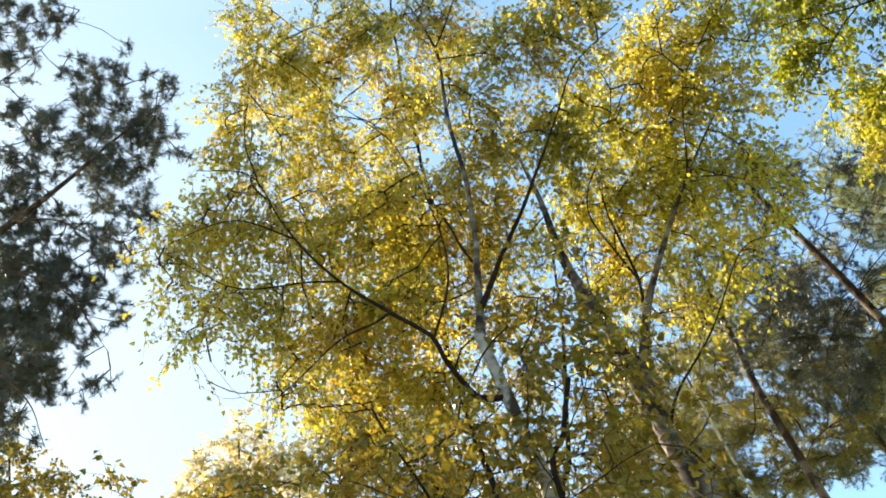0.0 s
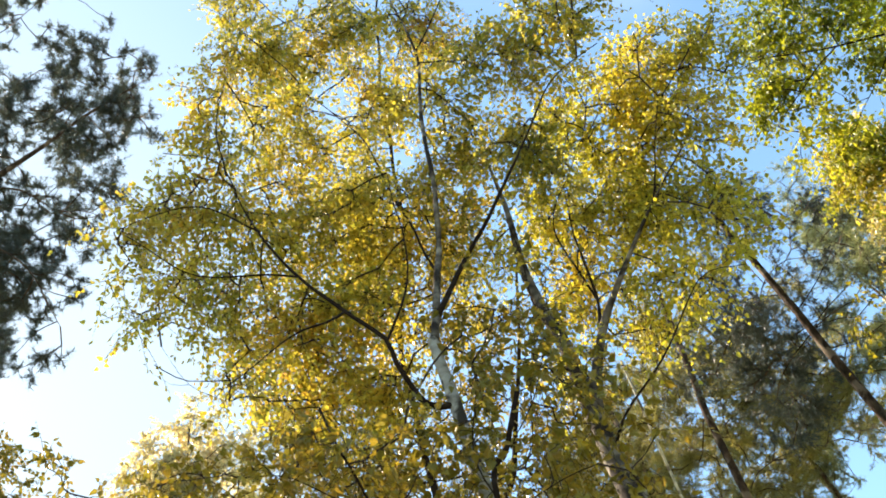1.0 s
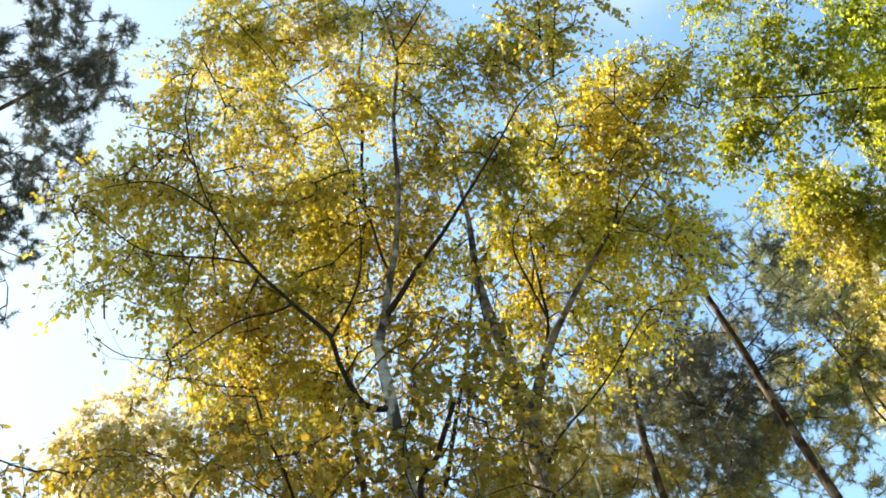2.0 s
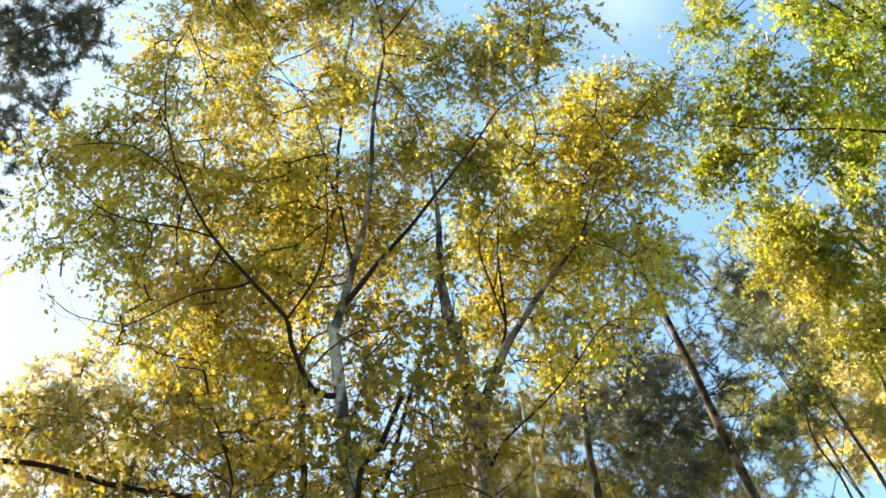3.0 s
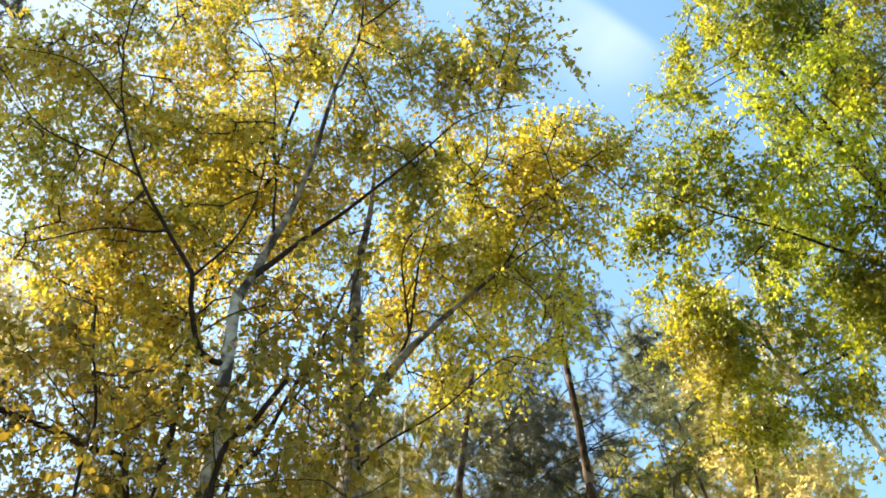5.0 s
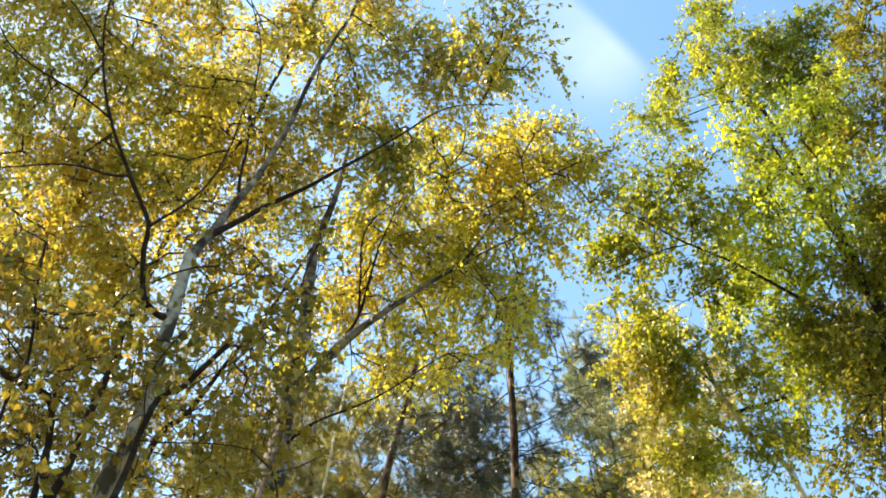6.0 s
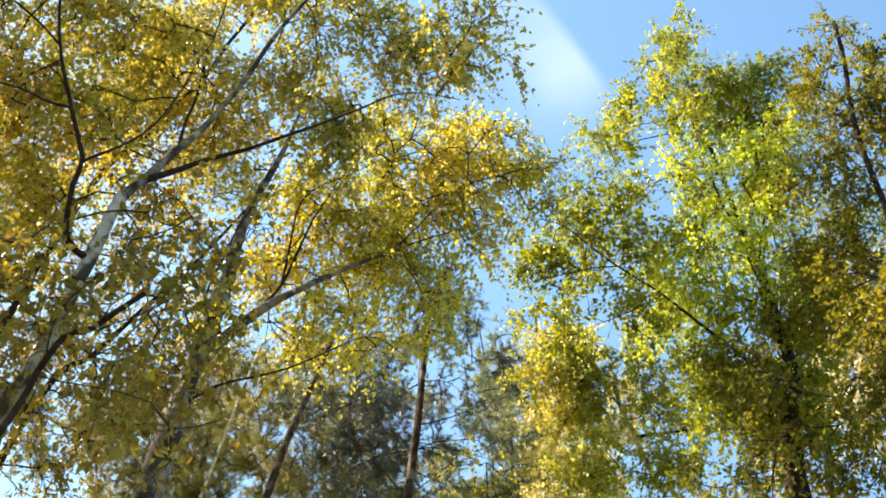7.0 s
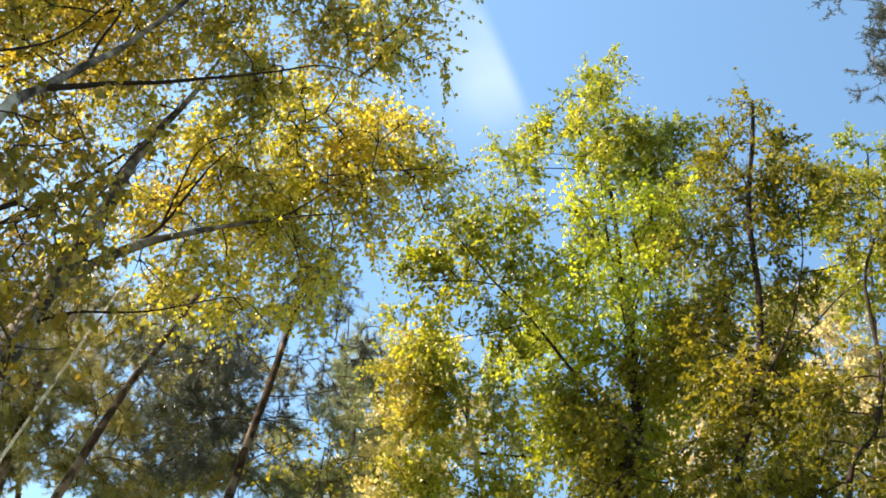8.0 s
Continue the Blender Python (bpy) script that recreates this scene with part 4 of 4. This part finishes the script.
tree("pine", "pine with a shaded straight trunk and sparse needles", "pine tree", [
    (0.076, 0.028, [(3.34, 7.29, -0.05), (3.24, 7.31, 3.37), (3.07, 7.39, 6.80), (3.05, 7.39, 7.65), (3.01, 7.41, 8.54), (2.97, 7.42, 9.19)]),
    (0.009, 0.003, [(3.44, 8.32, 8.14), (3.69, 8.04, 8.05), (4.04, 7.78, 7.92)]),
    (0.009, 0.003, [(3.41, 8.32, 8.43), (3.71, 8.12, 8.56), (4.00, 7.87, 8.71)]),
    (0.009, 0.003, [(3.47, 8.29, 8.13), (3.09, 8.34, 7.93), (2.84, 8.31, 7.68)]),
    (0.009, 0.003, [(3.38, 8.33, 8.71), (3.01, 8.33, 8.81), (2.73, 8.31, 8.58)]),
    (0.008, 0.003, [(3.44, 8.32, 8.14), (3.58, 8.18, 8.19), (3.85, 7.95, 8.21), (4.15, 7.83, 8.38)]),
    (0.008, 0.003, [(3.47, 8.33, 7.85), (3.74, 8.13, 7.70), (4.01, 7.90, 7.65)]),
    (0.007, 0.003, [(3.35, 8.33, 8.99), (3.58, 8.15, 8.97), (3.81, 7.97, 8.71)]),
    (0.007, 0.003, [(3.44, 8.32, 8.14), (3.70, 8.14, 8.00), (3.91, 7.95, 7.63)]),
], np.array([
    (3.46, 8.59, 10.66, 0.38), (3.38, 8.64, 10.02, 0.33), (3.80, 8.40, 10.01, 0.33), (3.08, 8.65, 9.15, 0.32), (2.89, 8.62, 8.65, 0.40),
    (3.06, 8.59, 8.05, 0.39), (3.75, 8.45, 8.86, 0.22), (3.04, 8.61, 7.47, 0.35), (2.87, 8.80, 9.52, 0.29), (3.25, 9.11, 9.20, 0.33),
    (2.82, 9.25, 9.02, 0.33), (3.22, 9.14, 8.56, 0.32), (3.98, 8.52, 9.05, 0.29), (3.62, 8.66, 9.37, 0.26), (4.20, 8.39, 9.72, 0.28),
    (4.44, 8.27, 9.36, 0.28), (4.25, 8.70, 9.05, 0.30), (4.47, 8.24, 9.77, 0.24), (3.88, 8.89, 8.53, 0.29), (3.56, 9.01, 8.67, 0.26),
    (3.29, 8.32, 10.07, 0.24), (3.73, 8.17, 10.09, 0.24), (3.67, 8.21, 9.41, 0.22), (3.06, 8.41, 9.37, 0.20), (3.54, 8.32, 10.63, 0.19),
    (2.89, 8.18, 8.49, 0.24), (2.76, 8.42, 8.24, 0.26), (3.07, 8.41, 8.13, 0.24), (2.93, 8.64, 7.88, 0.28), (2.64, 8.68, 7.93, 0.25),
    (3.12, 8.60, 7.85, 0.20),
    (3.01, 8.62, 9.05, 0.36), (2.80, 8.37, 8.20, 0.38), (3.31, 8.11, 8.11, 0.30), (3.16, 8.33, 7.52, 0.36), (2.69, 8.29, 7.27, 0.34),
    (2.31, 8.62, 8.11, 0.30),
]), needle_dark, 42, spacing=0.225, needles=8, per_shoot=5, shoots=5, size=0.058, droop=-0.25, shoot_length=0.15, spread=0.95, wobble=0.015, bark=bark_pine_shaded, limb_bark=bark_pine_shaded, thin=0.003)

tree("pine", "pine with reddish bark and olive green needles", "pine tree", [
    (0.075, 0.030, [(1.71, 8.90, -0.05), (1.97, 8.82, 3.75), (2.15, 8.80, 7.55), (2.22, 8.79, 8.27), (2.30, 8.77, 8.95), (2.39, 8.75, 9.68)]),
], np.array([
    (2.20, 9.52, 9.91, 0.45), (2.18, 9.55, 9.17, 0.50), (2.71, 9.43, 9.16, 0.43), (1.95, 9.58, 8.59, 0.45), (1.89, 9.61, 7.92, 0.47),
    (2.49, 9.50, 8.28, 0.41), (2.91, 9.42, 8.37, 0.45), (2.08, 9.60, 7.31, 0.46), (2.64, 9.50, 7.55, 0.46), (3.08, 9.40, 7.64, 0.40),
    (2.87, 10.01, 9.89, 0.32), (2.47, 10.14, 8.74, 0.34), (2.75, 10.09, 8.18, 0.33), (3.44, 9.88, 8.58, 0.35), (3.85, 9.74, 8.54, 0.33),
    (3.54, 10.06, 8.11, 0.34), (2.95, 10.04, 7.60, 0.38), (2.29, 10.20, 7.77, 0.29), (3.33, 9.95, 8.93, 0.29), (3.68, 9.85, 8.27, 0.31),
    (3.89, 9.77, 7.63, 0.31), (4.48, 9.53, 8.00, 0.30),
]), needle_green, 43, group="pines of the thicket", spacing=0.232, needles=8, per_shoot=5, shoots=5, size=0.058, droop=-0.25, shoot_length=0.15, spread=0.95, wobble=0.015, bark=bark_pine, limb_bark=bark_pine, thin=0.003)

tree("pine", "pine with olive green needles in the thicket", "pine tree", [
    (0.110, 0.030, [(2.43, 11.15, -0.05), (2.26, 11.11, 3.54), (2.01, 11.12, 7.13), (1.84, 11.11, 8.02), (1.69, 11.10, 9.11), (1.60, 11.09, 10.18)]),
], np.array([
    (1.64, 11.42, 10.44, 0.51), (1.37, 11.46, 9.73, 0.53), (1.92, 11.41, 9.74, 0.45), (1.56, 11.46, 8.93, 0.59), (1.78, 11.46, 8.14, 0.57),
    (1.12, 11.49, 8.54, 0.58), (2.14, 11.36, 10.60, 0.43), (0.51, 11.49, 9.35, 0.52), (-0.42, 10.66, 8.63, 0.41), (-0.09, 10.70, 8.00, 0.47),
    (0.35, 10.72, 8.52, 0.41),
    (1.23, 10.71, 8.87, 0.45), (2.20, 9.90, 9.76, 0.40), (1.74, 10.38, 9.26, 0.45), (2.72, 9.69, 9.87, 0.40), (1.36, 10.14, 9.64, 0.35),
    (1.89, 10.80, 8.60, 0.45), (0.70, 10.66, 9.01, 0.40),
    (0.45, 11.49, 9.00, 0.55), (1.48, 11.64, 10.29, 0.47), (1.98, 11.12, 8.37, 0.45), (3.40, 11.61, 10.42, 0.50), (4.04, 10.31, 10.39, 0.44),
]), needle_green, 44, group="pines of the thicket", spacing=0.222, needles=8, per_shoot=5, shoots=5, size=0.058, droop=-0.25, shoot_length=0.15, spread=0.95, wobble=0.015, bark=bark_pine, limb_bark=bark_pine, thin=0.003)

tree("pine", "young pine with blue-green needles", "pine tree", [
    (0.046, 0.012, [(5.64, 9.25, -0.05), (5.45, 9.28, 4.01), (5.18, 9.38, 8.08), (5.09, 9.41, 8.91), (4.99, 9.43, 9.82), (4.78, 9.49, 11.10)]),
], np.array([
    (4.91, 9.81, 11.28, 0.35), (4.96, 9.79, 10.47, 0.45), (5.32, 9.65, 9.88, 0.40), (5.12, 9.76, 9.08, 0.46), (4.61, 9.98, 8.77, 0.42),
    (5.05, 9.72, 11.89, 0.28), (4.94, 9.75, 10.81, 0.42), (4.92, 9.78, 10.03, 0.45), (4.43, 10.02, 9.55, 0.36), (4.91, 9.80, 8.96, 0.43),
    (4.47, 10.00, 8.58, 0.42), (3.63, 10.22, 8.48, 0.42), (3.37, 10.32, 7.82, 0.47), (2.85, 10.46, 7.73, 0.40), (4.14, 8.14, 9.18, 0.24),
    (4.29, 8.08, 8.68, 0.26), (3.98, 8.23, 8.60, 0.22), (4.18, 8.14, 8.21, 0.24), (4.39, 8.02, 9.21, 0.19),
]), needle_blue, 45, group="pines of the thicket", spacing=0.215, needles=8, per_shoot=5, shoots=5, size=0.058, droop=-0.25, shoot_length=0.15, spread=0.95, wobble=0.015, bark=bark_pine, limb_bark=bark_pine, thin=0.003)

tree("pine", "pine with green needles behind the yellow birches", "pine tree", [
    (0.100, 0.020, [(-3.34, 9.34, -0.05), (-3.04, 9.36, 4.43), (-2.82, 9.44, 8.91), (-2.48, 9.53, 9.57), (-2.05, 9.62, 10.29), (-1.64, 9.67, 11.11)]),
], np.array([
    (-2.68, 9.79, 10.60, 0.40), (-2.22, 9.90, 10.82, 0.45), (-1.95, 9.99, 10.05, 0.50), (-1.40, 10.08, 10.48, 0.44), (-1.29, 10.13, 9.59, 0.49),
    (-2.80, 9.78, 10.00, 0.39), (-1.50, 10.03, 11.33, 0.38), (-2.26, 9.68, 9.99, 0.43), (-1.45, 9.91, 9.37, 0.45), (-0.49, 10.15, 9.01, 0.41),
    (-0.14, 10.15, 9.72, 0.35), (-1.49, 10.00, 8.39, 0.46), (-0.56, 10.16, 8.15, 0.43), (0.69, 10.22, 8.74, 0.40),
]), needle_green, 46, group="pines of the thicket", spacing=0.215, needles=8, per_shoot=5, shoots=5, size=0.058, droop=-0.25, shoot_length=0.15, spread=0.95, wobble=0.015, bark=bark_pine, limb_bark=bark_pine, thin=0.003)

tree("pine", "tall pine with grey-green needles against the blue sky", "pine tree", [
    (0.160, 0.070, [(7.58, 3.66, -0.05), (7.74, 3.40, 4.38), (7.83, 3.20, 8.81), (8.03, 2.84, 11.19), (8.18, 2.56, 13.27), (8.50, 1.93, 17.58)]),
    (0.014, 0.003, [(8.14, 2.63, 12.75), (7.87, 3.00, 13.64), (7.59, 3.32, 14.61)]),
], np.array([
    (8.02, 3.27, 15.88, 0.40), (7.90, 3.47, 15.11, 0.27), (7.83, 3.58, 14.28, 0.16), (7.63, 3.71, 17.06, 0.26), (8.22, 3.10, 15.00, 0.51),
    (8.37, 2.83, 16.64, 0.56),
]), needle_dark, 47, spacing=0.215, needles=8, per_shoot=5, shoots=5, size=0.058, droop=-0.25, shoot_length=0.15, spread=0.95, wobble=0.015, bark=bark_pine, limb_bark=bark_pine, thin=0.003)

tree("larch", "larch with soft lime green needles lit by the sun", "larch tree", [
    (0.100, 0.020, [(6.12, 5.22, -0.05), (5.98, 5.30, 3.51), (5.76, 5.44, 7.07), (5.82, 5.39, 7.88), (5.81, 5.39, 8.56), (5.68, 5.49, 9.61), (5.52, 5.60, 10.74), (5.39, 5.66, 11.73)]),
    (0.014, 0.003, [(5.78, 5.41, 8.82), (5.84, 5.27, 9.95), (5.90, 5.13, 11.02)]),
    (0.014, 0.003, [(5.81, 5.39, 8.39), (5.37, 5.67, 9.49), (5.07, 5.81, 10.31)]),
], np.array([
    (4.40, 4.92, 9.85, 0.30), (4.86, 4.63, 9.78, 0.33), (4.75, 5.17, 9.51, 0.30), (4.78, 5.53, 9.25, 0.27),
    (4.83, 5.79, 9.00, 0.25), (5.17, 4.91, 9.43, 0.30), (5.13, 5.43, 9.09, 0.28), (4.92, 4.30, 9.93, 0.25), (5.04, 5.92, 8.77, 0.22),
    (4.71, 5.07, 9.17, 0.22), (5.08, 4.97, 9.02, 0.25), (4.85, 5.43, 8.83, 0.22), (5.22, 5.32, 8.67, 0.25), (5.37, 5.04, 8.77, 0.22),
    (4.74, 5.71, 8.68, 0.20),
    (5.16, 6.50, 10.30, 0.30), (5.21, 6.05, 9.46, 0.30), (5.68, 5.98, 10.52, 0.30), (5.99, 5.79, 10.14, 0.30), (4.94, 6.34, 9.25, 0.30),
    (5.79, 6.00, 11.11, 0.30),
]), leaf_lime, 48, spacing=0.185, size=0.042, per_shoot=10, shoots=4, bark=bark_limb, limb_bark=bark_limb)

tree("pine", "young pine with pale green needles in the thicket", "pine tree", [
    (0.055, 0.020, [(3.76, 10.30, -0.05), (3.56, 10.26, 3.94), (3.28, 10.28, 7.93), (3.26, 10.28, 8.50), (3.23, 10.26, 9.10), (3.18, 10.26, 9.72), (3.02, 10.27, 10.50)]),
], np.array([
    (3.13, 10.58, 10.80, 0.38), (3.23, 10.59, 9.95, 0.44), (3.65, 10.49, 9.63, 0.37), (3.43, 10.57, 8.89, 0.50), (3.95, 10.43, 8.65, 0.49),
    (4.22, 10.34, 9.04, 0.32), (3.39, 10.60, 8.13, 0.34),
]), needle_green, 49, group="pines of the thicket", spacing=0.222, needles=8, per_shoot=5, shoots=5, size=0.058, droop=-0.25, shoot_length=0.15, spread=0.95, wobble=0.015, bark=bark_pine, limb_bark=bark_pine, thin=0.003)

tree("birch", "birch with yellow leaves dulled by shade in the second row", "tree", [
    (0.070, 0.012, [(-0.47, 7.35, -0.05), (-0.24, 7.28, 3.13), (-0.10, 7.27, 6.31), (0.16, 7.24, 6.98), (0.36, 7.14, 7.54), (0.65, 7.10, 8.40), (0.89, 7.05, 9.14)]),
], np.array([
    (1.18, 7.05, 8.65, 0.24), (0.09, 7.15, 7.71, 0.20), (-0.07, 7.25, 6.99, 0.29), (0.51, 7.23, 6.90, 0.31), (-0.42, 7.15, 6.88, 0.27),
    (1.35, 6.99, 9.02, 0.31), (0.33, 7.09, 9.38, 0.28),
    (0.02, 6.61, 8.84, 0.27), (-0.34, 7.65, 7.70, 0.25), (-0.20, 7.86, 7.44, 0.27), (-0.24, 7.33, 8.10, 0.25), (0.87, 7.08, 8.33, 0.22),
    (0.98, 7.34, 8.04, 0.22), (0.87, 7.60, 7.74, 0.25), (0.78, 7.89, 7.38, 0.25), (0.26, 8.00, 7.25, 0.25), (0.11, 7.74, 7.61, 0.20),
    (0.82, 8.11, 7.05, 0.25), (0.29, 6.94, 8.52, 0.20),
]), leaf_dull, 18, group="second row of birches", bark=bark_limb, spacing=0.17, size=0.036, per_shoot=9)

tree("birch", "birch with yellow leaves browned by shade in the second row", "tree", [
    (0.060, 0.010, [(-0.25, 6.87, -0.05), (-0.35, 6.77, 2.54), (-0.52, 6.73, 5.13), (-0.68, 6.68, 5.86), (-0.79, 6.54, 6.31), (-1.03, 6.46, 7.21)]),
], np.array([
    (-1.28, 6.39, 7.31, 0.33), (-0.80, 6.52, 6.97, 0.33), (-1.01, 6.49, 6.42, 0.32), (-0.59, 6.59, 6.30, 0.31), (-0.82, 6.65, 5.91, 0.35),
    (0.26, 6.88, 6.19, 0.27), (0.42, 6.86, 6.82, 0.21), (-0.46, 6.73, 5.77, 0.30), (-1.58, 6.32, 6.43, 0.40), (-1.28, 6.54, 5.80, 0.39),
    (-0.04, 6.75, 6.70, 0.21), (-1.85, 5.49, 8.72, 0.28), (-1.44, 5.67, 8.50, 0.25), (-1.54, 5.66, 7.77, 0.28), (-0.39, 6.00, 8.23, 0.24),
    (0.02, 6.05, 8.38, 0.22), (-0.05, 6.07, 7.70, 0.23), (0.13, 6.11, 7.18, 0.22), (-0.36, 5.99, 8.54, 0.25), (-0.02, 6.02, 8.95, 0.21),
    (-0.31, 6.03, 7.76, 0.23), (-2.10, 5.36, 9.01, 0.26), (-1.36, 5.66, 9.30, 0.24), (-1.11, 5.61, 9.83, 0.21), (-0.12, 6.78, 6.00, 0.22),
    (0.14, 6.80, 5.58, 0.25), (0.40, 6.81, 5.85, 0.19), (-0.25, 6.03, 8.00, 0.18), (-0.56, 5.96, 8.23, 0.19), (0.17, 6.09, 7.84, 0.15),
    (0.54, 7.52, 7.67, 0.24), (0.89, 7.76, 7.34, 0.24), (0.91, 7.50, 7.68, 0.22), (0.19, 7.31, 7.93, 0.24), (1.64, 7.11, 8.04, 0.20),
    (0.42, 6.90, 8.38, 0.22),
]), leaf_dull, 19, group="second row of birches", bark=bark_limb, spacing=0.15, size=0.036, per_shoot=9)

tree("pine", "distant pine closing the thicket behind", "pine tree", [
    (0.100, 0.020, [(3.15, 12.93, -0.05), (2.96, 12.91, 3.82), (2.69, 12.95, 7.70), (2.29, 12.98, 9.01), (1.82, 13.00, 10.39), (1.41, 13.00, 11.31)]),
], np.array([
    (1.19, 13.01, 11.38, 0.54), (1.22, 13.03, 10.50, 0.53), (1.96, 12.98, 10.81, 0.53), (1.96, 12.99, 9.77, 0.51), (2.04, 13.01, 8.88, 0.50),
    (2.69, 12.92, 9.16, 0.51), (1.22, 13.05, 9.47, 0.51),
    (0.65, 12.27, 9.42, 0.50), (1.38, 12.27, 9.37, 0.50), (2.08, 12.12, 9.49, 0.50), (2.72, 11.96, 9.57, 0.50), (1.20, 12.68, 8.69, 0.50),
    (2.00, 12.44, 8.98, 0.50), (2.67, 12.24, 9.14, 0.50), (3.25, 11.91, 9.46, 0.45),
    (0.77, 11.47, 9.74, 0.52), (1.87, 11.00, 10.51, 0.48), (2.81, 12.13, 11.02, 0.47), (2.90, 12.29, 12.10, 0.44), (4.77, 10.76, 9.92, 0.47),
]), needle_green, 60, group="pines of the thicket", spacing=0.28, needles=6, per_shoot=5, shoots=5, size=0.068, droop=-0.25, shoot_length=0.15, spread=0.95, wobble=0.015, bark=bark_pine, limb_bark=bark_pine, thin=0.003)

tree("pine", "distant pine closing the thicket behind", "pine tree", [
    (0.100, 0.020, [(4.59, 12.54, -0.05), (4.38, 12.55, 4.15), (4.09, 12.62, 8.35), (3.77, 12.70, 9.85), (3.37, 12.74, 11.43), (3.02, 12.79, 12.50)]),
], np.array([
    (2.95, 12.81, 12.20, 0.56), (2.87, 12.84, 11.11, 0.54), (3.77, 12.65, 11.55, 0.55), (3.63, 12.72, 10.38, 0.53), (3.45, 12.78, 9.29, 0.51),
    (4.35, 12.55, 9.67, 0.52),
    (0.84, 12.46, 8.65, 0.47), (2.12, 11.21, 9.26, 0.45), (2.87, 11.09, 8.99, 0.50), (3.85, 11.04, 9.40, 0.46), (3.94, 11.48, 12.19, 0.48),
]), needle_green, 61, group="pines of the thicket", spacing=0.28, needles=6, per_shoot=5, shoots=5, size=0.068, droop=-0.25, shoot_length=0.15, spread=0.95, wobble=0.015, bark=bark_pine, limb_bark=bark_pine, thin=0.003)

tree("pine", "distant pine closing the thicket behind", "pine tree", [
    (0.046, 0.012, [(6.68, 11.74, -0.05), (6.45, 11.78, 4.59), (6.14, 11.88, 9.24), (5.99, 11.92, 10.92), (5.74, 11.98, 12.78), (5.49, 12.05, 14.07)]),
], np.array([
    (5.96, 11.88, 12.99, 0.58), (6.39, 11.72, 11.98, 0.56), (6.14, 11.86, 10.99, 0.54), (5.40, 12.17, 10.15, 0.52), (6.57, 11.67, 10.55, 0.53),
    (6.65, 11.59, 12.33, 0.57),
    (4.34, 10.85, 9.20, 0.44), (5.20, 11.28, 9.94, 0.48), (4.87, 10.65, 8.61, 0.46), (5.50, 10.79, 9.20, 0.44), (5.69, 10.98, 8.70, 0.43),
    (6.03, 10.42, 9.07, 0.47), (4.58, 11.13, 8.76, 0.48), (4.47, 11.50, 10.26, 0.52), (5.01, 10.80, 8.20, 0.48),
]), needle_green, 62, group="pines of the thicket", spacing=0.28, needles=6, per_shoot=5, shoots=5, size=0.068, droop=-0.25, shoot_length=0.15, spread=0.95, wobble=0.015, bark=bark_pine, limb_bark=bark_pine, thin=0.003)

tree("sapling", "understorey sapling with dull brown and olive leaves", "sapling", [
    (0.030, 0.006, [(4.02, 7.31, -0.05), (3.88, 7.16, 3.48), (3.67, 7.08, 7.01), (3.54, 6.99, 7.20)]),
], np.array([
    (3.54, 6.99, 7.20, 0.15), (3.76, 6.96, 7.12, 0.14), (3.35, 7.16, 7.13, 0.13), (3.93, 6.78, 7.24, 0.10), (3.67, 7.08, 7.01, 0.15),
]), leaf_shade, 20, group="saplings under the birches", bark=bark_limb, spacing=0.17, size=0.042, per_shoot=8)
